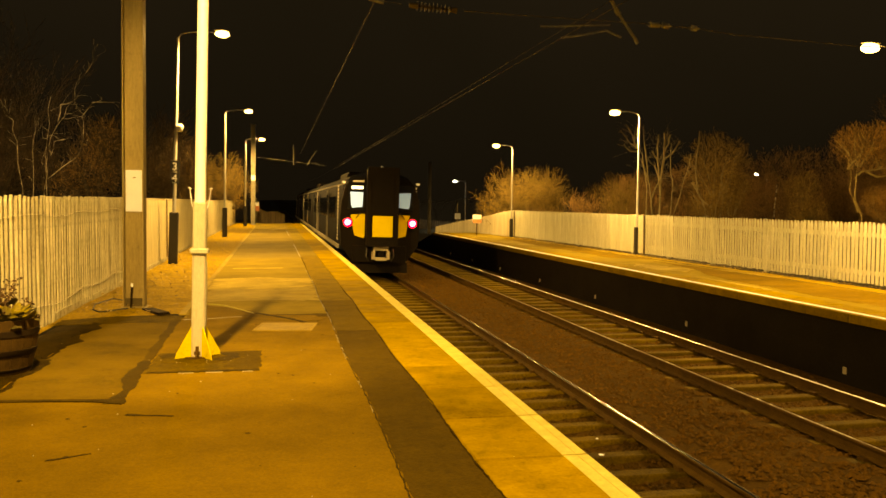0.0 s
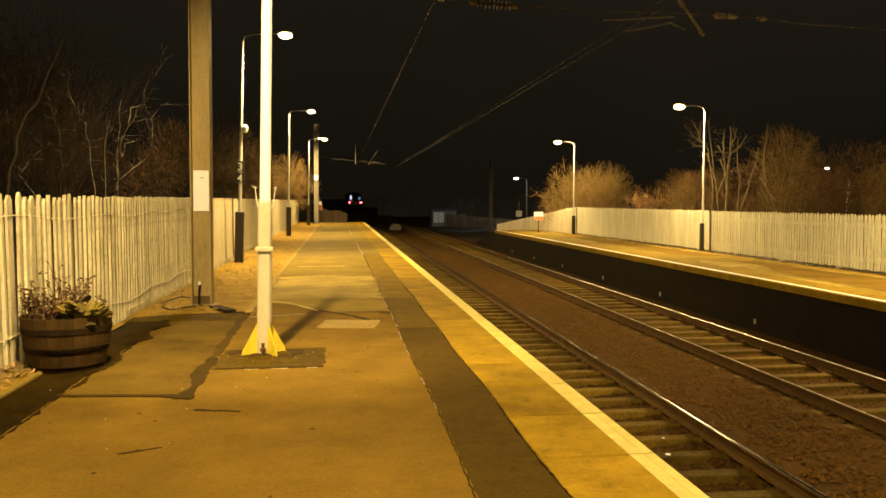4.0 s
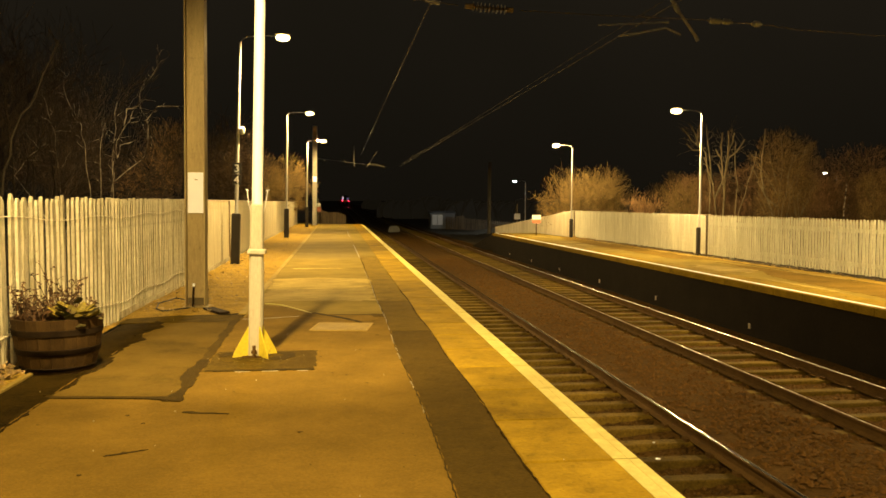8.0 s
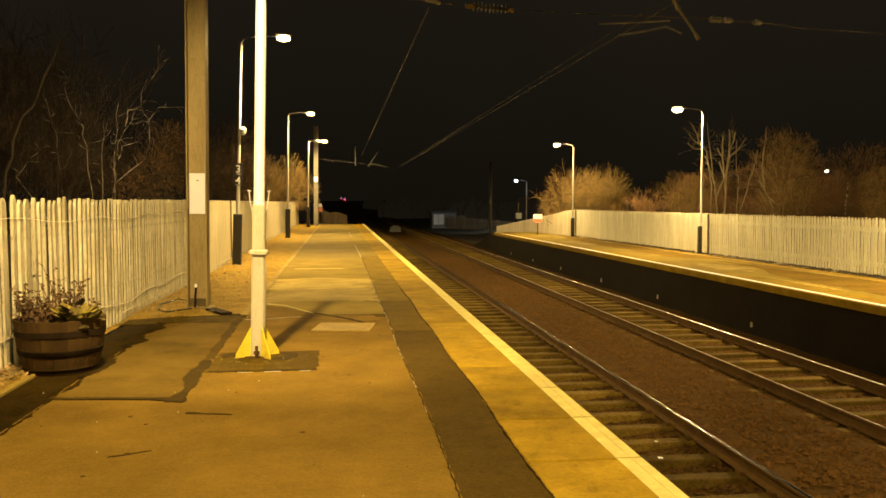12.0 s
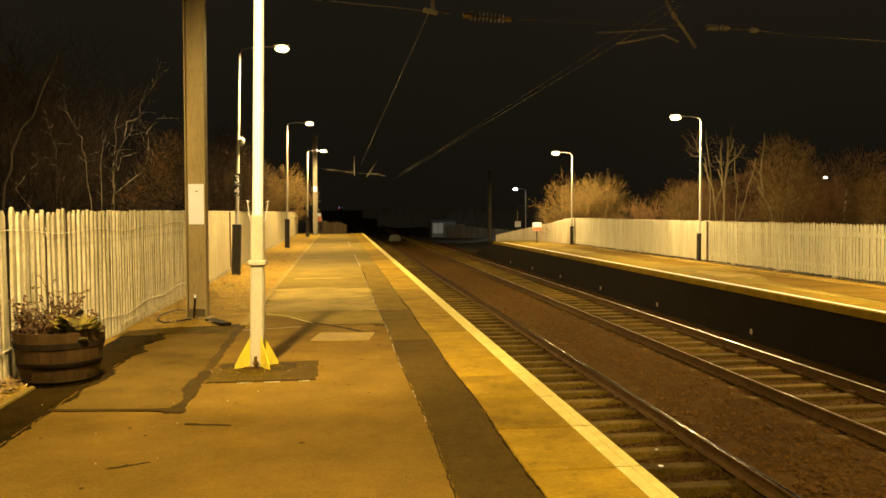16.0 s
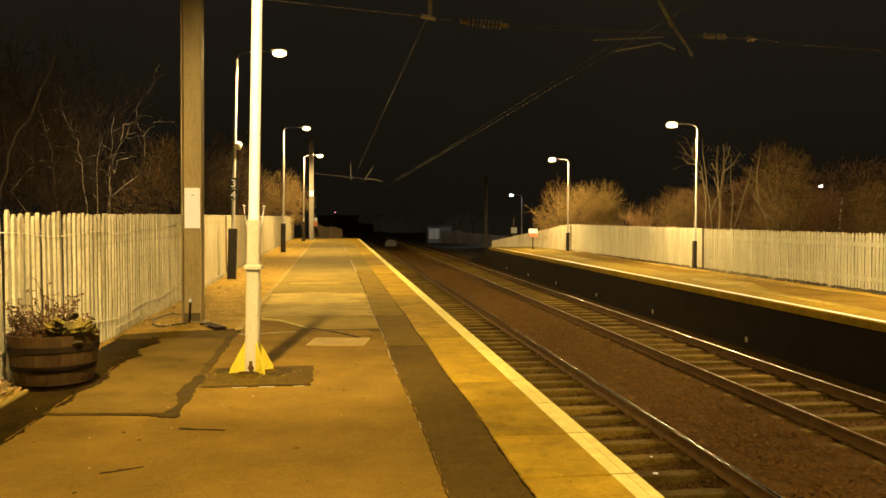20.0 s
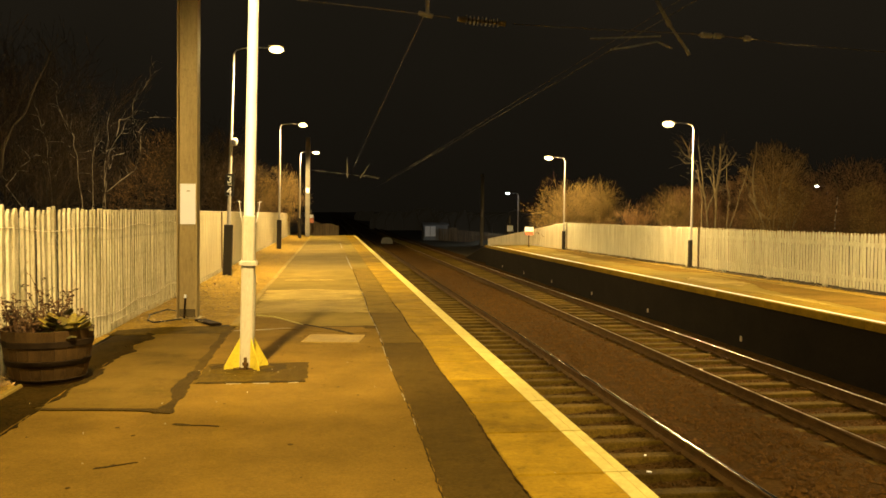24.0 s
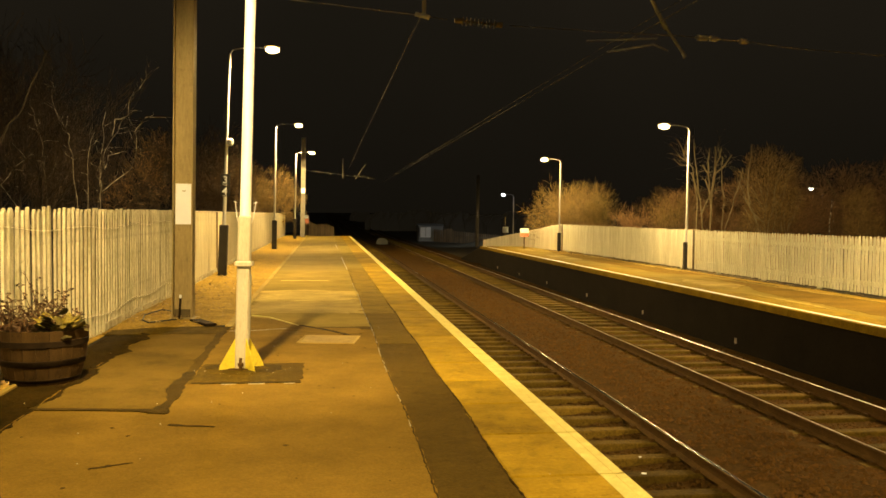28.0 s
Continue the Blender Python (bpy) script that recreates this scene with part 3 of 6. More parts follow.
def build_platform_1():
    p = thing("platform_near", pose(0, 0, 0), "tarmac railway platform with stone coping and a painted edge line", "platform", kind="structure")
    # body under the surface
    part("platform_body", Shape().box(-1.42, -12, -0.9, EDGE_1 - 0.22, END_1, -0.06), WALL_BLACK, p)
    part("platform_body", Shape().box(-3.4, -12, -0.9, -1.43, 13.5, -0.06), WALL_BLACK, p)
    part("platform_wall", Shape().box(EDGE_1 - 0.20, -12, -1.4, EDGE_1 - 0.10, END_1, -0.105), WALL_BLACK, p, "black brick platform wall")
    part("ramp", Shape().prism([(END_1, -0.9), (END_1 + 14, -1.35), (END_1, -0.004)], -1.4, EDGE_1 - 0.1, "x"), TARMAC_OLD, p)
    # tarmac in bays
    part("tarmac", Shape().box(-2.42, -12, -0.08, 0.86, 13.3, 0.0), TARMAC, p, "worn brown-grey tarmac")
    part("tarmac", Shape().box(-1.30, 13.3, -0.08, 0.80, 27, 0.0), TARMAC_OLD, p)
    part("tarmac", Shape().box(-1.30, 27, -0.08, 0.80, END_1, 0.0), TARMAC_PALE, p)
    # dark strip behind the coping, with an uneven edge
    rng = random.Random(11)
    # tones step paler along the strip, painting light falloff and gloss
    for y0, y1, surface in ((-12, 11.6, TARMAC_DARK), (11.6, 15.2, TARMAC_STRIP), (15.2, 28, TARMAC_STRIP_LIT)):
        left = [(0.815 + 0.012 * math.sin(y * 1.1) + rng.uniform(-0.010, 0.010), y) for y in np.arange(y0, y1 + 0.05, 0.09)]
        right = [(1.325 + 0.014 * math.sin(y * 1.7 + 1) + rng.uniform(-0.011, 0.011), y) for y in np.arange(y1, y0 - 0.05, -0.09)]
        part("tarmac_strip", sheet(left + right, 0.004, 0.05), surface, p, "dark tarmac strip")
    part("tarmac_strip", Shape().box(0.80, 28, -0.06, 1.335, END_1, 0.0), TARMAC_OLD, p)
    crack, joint = Shape(), Shape()
    for x0, amp, rate, shift, top in ((0.803, 0.012, 1.1, 0.0, 0.0052), (1.331, 0.014, 1.7, 1.0, 0.0098)):
        lo, hi = [], []
        for y in np.arange(4, 17, 0.06):
            x = x0 + amp * math.sin(y * rate + shift) + rng.uniform(-0.006, 0.006)
            lo.append((x - rng.uniform(0.001, 0.007), y))
            hi.append((x + rng.uniform(0.001, 0.008), y))
        joint.prism(hi[::-1] + lo, -0.02, top)
    y = 7.0
    while y < 22:
        run = rng.uniform(0.1, 0.7)
        lo, hi = [], []
        for k in range(int(run / 0.05) + 2):
            x = 0.798 + 0.012 * math.sin(y * 1.1) + rng.uniform(-0.007, 0.007)
            w = rng.uniform(0.001, 0.006)
            lo.append((x - w, y))
            hi.append((x + w, y))
            y += 0.05
        crack.prism(hi[::-1] + lo, -0.01, 0.006)
        y += rng.uniform(0.05, 0.35) if y > 9.5 else rng.uniform(0.5, 1.2)
    tagged(part("edge_sealant", crack, CONCRETE, p, "pale crumbling sealant along the strip"), kind="stuff")
    tagged(part("open_joint", joint, TARMAC_SEAL, p, "dark open joint"), kind="stuff")
    old_line = Shape()
    for x0, y0, x1, y1 in ((0.79, 27.5, 0.745, 35.5), (0.71, 44.2, 0.67, 51.5)):
        old_line.prism([(x0 - 0.014, y0), (x0 + 0.014, y0), (x1 + 0.016, y1), (x1 - 0.016, y1)], 0.0, 0.003)
    part("worn_line", old_line, CONCRETE, p, "worn white line")
    # kerb beside the verge
    for i in range(52):
        y = 13.62 + i * 1.1
        part("kerb_stone", KERB_MESH, KERB_PALE, p, at=pose(-1.360, y, 0))
    for i in range(14):
        y = -1.6 + i * 0.92
        part("kerb_stone", KERB_SMALL, TARMAC_PALE, p, at=pose(-2.93, y, 0))
    part("tarmac_strip", Shape().box(-2.90, -12, -0.07, -2.425, 12.85, -0.004), VERGE_GRIME_SHADE, p, "black tarmac beside the verge")
    # grime creeping over the edge of the bay, and crumbs of pale mortar along it
    for y0, y1, reach, seed in ((4.2, 6.6, 0.05, 71), (6.3, 7.9, 0.03, 72), (8.0, 8.9, 0.07, 73), (8.8, 9.9, 0.12, 74), (9.9, 10.8, 0.05, 75), (10.7, 11.6, 0.13, 76), (11.7, 12.85, 0.16, 77)):
        mid = 0.5 * (y0 + y1)
        part("tarmac_repair", sheet(blot([(-2.48, y0), (-2.41, y0 + 0.05), (-2.42 + reach, mid), (-2.41, y1), (-2.48, y1 + 0.05)], 0.03, seed), 0.0062), VERGE_GRIME_SHADE, p, "creeping dark grime")
    # dark blot paints the barrel's contact shadow on the ground
    part("tarmac_repair", sheet(blot([(-2.50, 9.42), (-2.36, 9.38), (-2.30, 9.60), (-2.36, 9.92), (-2.52, 9.96)], 0.03, 78), 0.0075), VERGE_GRIME_SHADE, p, "painted shadow at the barrel foot")
    for y0, y1 in ((4.9, 5.6), (5.75, 6.9), (7.0, 7.7), (8.1, 8.75), (10.1, 10.35)):
        part("pale_edge", sheet(blot([(-2.426, y0), (-2.412, y0), (-2.412, y1), (-2.426, y1)], 0.008, int(y0 * 10), 0.05), 0.0066), TARMAC, p, "pale crumbled edge")
    # repairs
    part("tarmac_repair", sheet(ragged(-3.0, 12.75, -1.32, 13.55, 0.12, 0.04, 3), 0.004), TARMAC_GRIME, p)
    part("tarmac_repair", sheet(ragged(-1.26, 8.98, -0.14, 10.15, 0.12, 0.018, 4), 0.005), TARMAC_MID, p, "dark patch round the lamp post")
    part("trench_seal", sheet(ragged(-1.22, 8.96, -0.13, 9.035, 0.05, 0.014, 14), 0.0075), TARMAC_SEAL, p)
    part("trench_seal", sheet(blot([(-0.50, 9.20), (-0.28, 9.08), (-0.145, 9.06), (-0.13, 9.6), (-0.15, 10.14), (-0.45, 10.12), (-0.34, 9.75)], 0.035, 15), 0.0072), TARMAC_DARK, p)
    part("tarmac_repair", sheet(blot([(-1.12, 9.52), (-0.86, 9.42), (-0.60, 9.50), (-0.42, 9.70), (-0.40, 10.0), (-0.7, 10.12), (-1.05, 10.06), (-1.22, 9.86)], 0.045, 16), 0.0066), TARMAC_GRIME, p)
    part("trench_seal", sheet(blot([(-0.72, 9.62), (-0.5, 9.55), (-0.36, 9.72), (-0.38, 10.02), (-0.62, 10.08), (-0.52, 9.85)], 0.05, 21), 0.0078), TARMAC_SEAL, p)
    part("trench_seal", sheet(blot([(-1.2, 9.78), (-1.0, 9.92), (-0.7, 10.03), (-0.72, 10.13), (-1.1, 10.08), (-1.24, 9.95)], 0.04, 23), 0.0080), TARMAC_SEAL, p)
    crumbs, grit = Shape(), random.Random(24)
    for _ in range(34):
        a, d = grit.uniform(0, 6.28), 0.16 + 0.34 * grit.random() ** 1.4
        x, y, r = -0.78 + 1.05 * d * math.cos(a), 9.72 + 0.9 * d * math.sin(a), grit.uniform(0.0015, 0.0050)
        crumbs.prism([(x + r * grit.uniform(0.6, 1.4) * math.cos(k * 1.257), y + 1.4 * r * grit.uniform(0.6, 1.4) * math.sin(k * 1.257)) for k in range(5)], -0.005, 0.0085 + r * 0.6)
    tagged(part("mortar_crumbs", crumbs, CONCRETE, p, "pale crumbs round the post foot"), kind="stuff")
    # darker wedge of newer tarmac between the two paint marks, and pale bands beyond it
    part("tarmac_repair", sheet(blot([(-1.27, 13.22), (-0.4, 13.08), (0.3, 12.60), (0.72, 12.72), (0.62, 13.25), (0.05, 13.35), (-0.32, 13.75), (-0.72, 14.45), (-1.27, 14.9)], 0.03, 17), 0.0042), TARMAC, p, "darker wedge of tarmac")
    part("tarmac_repair", sheet(blot([(-1.27, 17.6), (0.2, 17.4), (0.78, 17.9), (0.76, 19.6), (-0.3, 20.1), (-1.27, 19.8)], 0.12, 18), 0.0050), TARMAC_BAND, p, "pale band of tarmac")
    for x0, x1 in ((-0.93, -0.78), (-0.66, -0.5), (-0.31, -0.2)):
        part("pale_edge", sheet(ragged(x0, 8.93, x1, 8.942, 0.03, 0.003, int(x1 * -100)), 0.006), CONCRETE, p, "pale crumbled edge")
    part("tarmac_repair", sheet(ragged(-0.35, 13.12, 0.80, 13.42, 0.12, 0.05, 6), 0.004), TARMAC_DARK, p)
    part("tarmac_repair", sheet(ragged(-1.28, 15.3, 0.78, 19.4, 0.15, 0.12, 12), 0.003), TARMAC_GREY, p, "paler stretch of tarmac")
    rng = random.Random(9)
    a, b = [], []
    for i in range(76):
        q = i / 75
        y = 7.66 + 5.2 * q
        x = -1.24 - 0.08 * q
        swell = np.interp(y, [7.66, 8.1, 8.45, 8.75, 9.15, 9.5, 10.2, 11.2, 12.9], [0.15, 0.08, 0.11, 0.18, 0.15, 0.09, 0.11, 0.09, 0.10])
        w = swell + 0.05 * noise.noise(Vector((y * 3.1, 3, 1))) + 0.022 * rng.random()
        a.append((x - w, y))
        b.append((x - 0.02 + 0.03 * rng.random() + 0.03 * noise.noise(Vector((y * 2.3, 9, 4))), y))
    part("trench_seal", sheet(b[:30] + a[:30][::-1], 0.006), TARMAC_SEAL, p, "black sealed trench")
    part("trench_seal", sheet(b[29:] + a[29:][::-1], 0.0058), TARMAC_DARK, p, "weathered sealed trench")
    part("trench_seal", sheet(blot([(-2.40, 7.87), (-1.9, 7.82), (-1.5, 7.75), (-1.25, 7.63), (-1.24, 7.80), (-1.5, 7.84), (-1.9, 7.89), (-2.40, 7.95)], 0.018, 20), 0.009), TARMAC_SEAL, p)
    edge = ragged(-2.46, 5, -2.41, 12.8, 0.3, 0.012, 5)
    part("trench_seal", sheet(edge, 0.003), TARMAC_SEAL, p)
    part("trench_seal", sheet([(-1.16, 7.23), (-1.1, 7.20), (-1.0, 7.18), (-0.9, 7.165), (-0.78, 7.13), (-0.77, 7.15), (-0.9, 7.195), (-1.0, 7.205), (-1.08, 7.26), (-1.15, 7.27)], 0.005), TARMAC_SEAL, p)
    part("trench_seal", sheet([(-1.47, 6.02), (-1.38, 6.05), (-1.28, 6.11), (-1.2, 6.155), (-1.25, 6.15), (-1.33, 6.10), (-1.36, 6.12), (-1.38, 6.08), (-1.46, 6.05)], 0.004), TARMAC_SEAL, p)
    part("tarmac_repair", sheet(ragged(-2.40, 7.86, -1.33, 12.7, 0.3, 0.01, 19), 0.004), TARMAC_BAY, p, "slightly darker tarmac bay")
    # spots of wear
    spots = Shape()
    for _ in range(80):
        x, y = rng.uniform(-2.2, 0.7), rng.uniform(4.3, 13)
        r = 0.004 + 0.016 * rng.random() ** 2.5
        spots.prism([(x + r * rng.uniform(0.6, 1.5) * math.cos(a), y + 1.2 * r * rng.uniform(0.6, 1.3) * math.sin(a)) for a in (k * 0.785 for k in range(8))], -0.01, 0.003)
    tagged(part("gum_spots", spots, TARMAC_DARK, p), kind="stuff")
    dabs = Shape()
    for _ in range(20):
        x, y = rng.uniform(-2.8, 1.8), rng.uniform(4.5, 13.4)
        r = rng.uniform(0.002, 0.007)
        dabs.prism([(x + r * math.cos(a), y + r * rng.uniform(0.8, 1.6) * math.sin(a)) for a in (k * 1.047 for k in range(6))], -0.01, 0.007)
    tagged(part("pale_specks", dabs, CONCRETE, p), kind="stuff")
    # chalk-like line behind the post
    part("paint_mark", Shape().line([(-1.12, 15.0, 0.005), (-0.82, 14.73, 0.005), (-0.6, 14.25, 0.005), (-0.30, 13.6, 0.005)], 0.009, 5), LINE_PAINT, p)
    part("paint_mark", Shape().line([(-1.28, 13.0, 0.005), (-0.9, 13.08, 0.005), (-0.47, 13.23, 0.005)], 0.006, 5), CONCRETE, p)
    part("trench_seal", sheet(blot([(-0.30, 13.62), (0.05, 13.10), (0.45, 12.42), (0.49, 12.50), (0.12, 13.16), (-0.24, 13.66)], 0.02, 25), 0.0062), TARMAC_SEAL, p)
    part("worn_line", sheet(ragged(-1.05, 22.86, 0.2, 22.98, 0.12, 0.02, 26), 0.004), TARMAC_BAND, p, "pale worn line across the tarmac")
    # coping
    for i in range(-14, 59):
        y = 5.55 + 1.12 * i
        if y + 1.12 > END_1:
            break
        one = part("coping_stone", COPING_MESH, COPING, p, at=pose(0, y, 0))
        part("edge_line", EDGE_PAINT, LINE_PAINT, one, "pale yellow-white painted line")
    return p


KERB_MESH = Shape().box(-0.055, 0.006, -0.2, 0.055, 1.094, 0.012, 0.008).mesh("kerb_stone", KERB_PALE)
KERB_SMALL = Shape().box(-0.028, 0.004, -0.2, 0.028, 0.916, 0.022, 0.01).mesh("kerb_stone", TARMAC_PALE)
COPING_MESH = Shape().box(1.335, 0.014, -0.105, EDGE_1, 1.106, 0.006, 0.009).mesh("coping_stone", COPING)
EDGE_PAINT = Shape().box(EDGE_1 - 0.182, 0.012, 0.0, EDGE_1 - 0.088, 1.108, 0.0095).box(EDGE_1 - 0.084, 0.012, 0.0, EDGE_1 - 0.011, 1.108, 0.0095).mesh("edge_line", LINE_PAINT)
build_platform_1()


def build_hatch():
    h = thing("inspection_cover", pose(0.165, 12.06, 0.003, 0, 0, -9), "pale rectangular concrete inspection cover set in tarmac", "manhole cover")
    part("frame", Shape().box(-0.39, -0.375, -0.03, 0.39, -0.35, 0.006).box(-0.39, 0.34, -0.03, 0.39, 0.375, 0.006).box(-0.39, -0.35, -0.03, -0.37, 0.34, 0.006).box(0.365, -0.35, -0.03, 0.39, 0.34, 0.006), HATCH, h, "pale worn concrete frame")
    part("slab", Shape().box(-0.366, -0.346, -0.03, 0.361, 0.336, 0.007, 0.008), HATCH_SLAB, h, "grey-brown concrete slab")


build_hatch()


def build_platform_2():
    p = thing("platform_far", pose(0, 0, 0), "tarmac platform with black wall and painted stone coping across the tracks", "platform", kind="structure")
    part("platform_body", Shape().box(EDGE_2 + 0.3, -12, -0.9, 12.3, END_2, -0.06), WALL_BLACK, p)
    part("platform_wall", Shape().box(EDGE_2 + 0.05, -12, -1.5, EDGE_2 + 0.25, END_2, -0.140), WALL_BLACK, p, "black platform wall")
    part("ramp", Shape().prism([(END_2, -1.0), (END_2 + 9, -1.35), (END_2 + 9, -1.28), (END_2, -0.004)], EDGE_2 + 0.1, 11.6, "x"), WALL_BLACK, p)
    part("tarmac", Shape().box(EDGE_2 + 0.75, -12, -0.08, 11.55, END_2, 0.0), TARMAC_OLD, p, "worn tarmac")
    part("verge", Shape().box(11.56, -12, -0.08, 12.3, END_2, -0.01), GRAVEL, p, "gritty margin below the fence")
    for i in range(-10, 46):
        y = 1.0 + 1.12 * i
        if y + 1.12 > END_2 + 0.3:
            break
        one = part("coping_stone", COPING_2, COPING_FAR, p, at=pose(0, y, 0))
        part("edge_line", EDGE_PAINT_2, SIGN_WHITE, one, "white painted line")
    for k, y in enumerate((12.3, 17.76, 23.35, 28.63, 34.04, 39.12, 44.2)):
        part("marker_plate", Shape().box(EDGE_2 + 0.03, y - 0.038, -0.98, EDGE_2 + 0.05, y + 0.038, -0.87), CONCRETE, p, "small pale plate on the wall")
    part("tarmac_repair", sheet(blot([(9.72, 21.2), (10.15, 20.2), (10.82, 21.2), (10.6, 22.4), (10.1, 23.2), (9.75, 22.6)], 0.12, 31), 0.007), TARMAC_GREY, p, "pale worn tarmac patch")
    part("tarmac_repair", sheet(blot([(10.1, 8.0), (11.5, 8.0), (11.5, 18.5), (11.1, 24.3), (10.85, 21.0), (10.25, 19.4), (10.0, 15.0)], 0.08, 32, 0.15), 0.005), TARMAC, p, "dark brown tarmac")
    part("tarmac_repair", sheet(blot([(10.5, 26), (11.5, 25), (11.5, 44), (10.8, 40), (10.4, 33)], 0.10, 33, 0.2), 0.005), TARMAC, p, "dark brown tarmac")
    part("tarmac_repair", sheet(blot([(9.66, 15.2), (9.9, 16.4), (9.8, 18.4), (9.66, 18.8)], 0.06, 34), 0.006), TARMAC_GREY, p)
    part("open_joint", Shape().box(11.54, -12, -0.03, 11.575, END_2, 0.003), TARMAC_SEAL, p, "dark joint")
    grime = random.Random(22)
    ys = np.arange(4, 45.5, 0.22)
    fx = [np.interp(y, [0, 18, 27, 43, 58.5], [12.5, 12.22, 12.05, 11.85, 10.75]) for y in ys]
    near = [(x - 0.05 - 0.12 * grime.random() ** 2, y) for x, y in zip(fx, ys)]
    # ragged dark sheet paints in the shade below the pales
    part("fence_foot_dirt", sheet([(x + 0.12, y) for x, y in zip(fx, ys)] + near[::-1], 0.0, 0.02), SOIL_AND_SHADE, p, "dark strip painting the shaded gap under the fence")
    crumbs = Shape()
    for _ in range(900):
        y = grime.uniform(9, 42)
        x = np.interp(y, [0, 18, 27, 43, 58.5], [12.5, 12.22, 12.05, 11.85, 10.75]) - 0.06 - 0.30 * grime.random() ** 2
        r, a = grime.uniform(0.015, 0.05), grime.uniform(0, 6.28)
        e, w = Vector((math.cos(a), math.sin(a), grime.uniform(-0.1, 0.4))) * r, Vector((-math.sin(a), math.cos(a), 0.1)) * r * 0.5
        o = Vector((x, y, 0.012 + 0.02 * grime.random()))
        crumbs.add([tuple(o + e), tuple(o + w), tuple(o - e), tuple(o - w)], [(0, 1, 3), (1, 2, 3)])
    tagged(part("fence_foot_litter", crumbs, LITTER, p, "dry leaves and grit along the fence foot"), kind="stuff")
    rng = random.Random(21)
    patches = Shape()
    for _ in range(14):
        x, y = rng.uniform(9.7, 11.2), rng.uniform(12, 44)
        patches.prism(ragged(x, y, x + rng.uniform(0.2, 0.7), y + rng.uniform(0.8, 2.5), 0.25, 0.05, rng.randrange(99)), -0.02, 0.004)
    tagged(part("repair_patches", patches, TARMAC_GREY, p), kind="stuff")


COPING_2 = Shape().box(EDGE_2, 0.006, -0.140, EDGE_2 + 0.745, 1.114, 0.006, 0.012).mesh("coping_stone", COPING_FAR)
EDGE_PAINT_2 = Shape().box(EDGE_2 + 0.09, 0.0, 0.0, EDGE_2 + 0.185, 1.12, 0.0095).mesh("edge_line", SIGN_WHITE)
build_platform_2()


def build_verge():
    s = Shape()
    ys = [-12 + 0.6 * i for i in range(140)]
    for y in ys:
        inner = -1.42 if y > 13.5 else -2.965
        for k in range(6):
            x = inner + (-3.6 - inner) * k / 5
            rise = 0.05 * (k / 5) + 0.025 * noise.noise(Vector((x * 2, y * 1.2, 7)))
            s.v.append((x, y, 0.0 + (rise if 0 < k else -0.005)))
    s.f = [(j * 6 + i, j * 6 + i + 1, j * 6 + 7 + i, j * 6 + 6 + i) for j in range(len(ys) - 1) for i in range(5)]
    tagged(part("verge", s, GRAVEL, smooth=True), "brown gritty verge between platform and white fence", "verge", kind="structure")
    rng = random.Random(31)
    t = Shape()
    for _ in range(3400):
        y = 7 + 30 * rng.random() ** 1.6
        inner = -1.45 if y > 13.5 else -2.97
        x = inner + (-3.5 - inner) * rng.random() ** 0.55
        r, a, tilt = rng.uniform(0.015, 0.045), rng.uniform(0, 6.28), rng.uniform(-0.5, 0.5)
        z = 0.02 + 0.05 * (x - inner) / (-3.6 - inner) + rng.uniform(0, 0.02)
        c, sn = math.cos(a), math.sin(a)
        p = [(x + r * c, y + r * sn, z + r * tilt), (x - 0.5 * r * sn, y + 0.5 * r * c, z + 0.006), (x - r * c, y - r * sn, z - r * tilt + 0.004), (x + 0.5 * r * sn, y - 0.5 * r * c, z)]
        t.add(p, [(0, 1, 3), (1, 2, 3)])
    for _ in range(420):
        x, y = -3.22 + 0.14 * rng.gauss(0, 1), 8.9 + 0.5 * rng.gauss(0, 1)
        r, a, z = rng.uniform(0.02, 0.05), rng.uniform(0, 6.28), 0.03 + 0.06 * rng.random()
        e, w = Vector((math.cos(a), math.sin(a), rng.uniform(-0.5, 0.5))) * r, Vector((-math.sin(a), math.cos(a), 0.1)) * r * 0.4
        o = Vector((min(x, -2.97), y, z))
        t.add([tuple(o + e), tuple(o + w), tuple(o - e), tuple(o - w)], [(0, 1, 3), (1, 2, 3)])
    tagged(part("leaf_litter", t, LITTER), "dry fallen leaves and grit along the fence foot", "leaf litter", kind="stuff")


build_verge()

# ---- fences ----


def pale_shape(w, h, d=0.042, foot=-0.02):
    tip = h - 0.062
    return Shape().prism([(-w / 2, foot), (w / 2, foot), (w / 2, tip), (w * 0.16, h - 0.004), (0, h), (-w * 0.16, h - 0.004), (-w / 2, tip)], -d / 2, d / 2, "x")


def fence_line(points, y):
    return np.interp(y, [q[0] for q in points], [q[1] for q in points])


LEFT_X = [(-6, -3.5), (8.97, -3.30), (12.6, -3.06), (17.6, -3.0), (36.6, -3.12), (72, -3.1)]


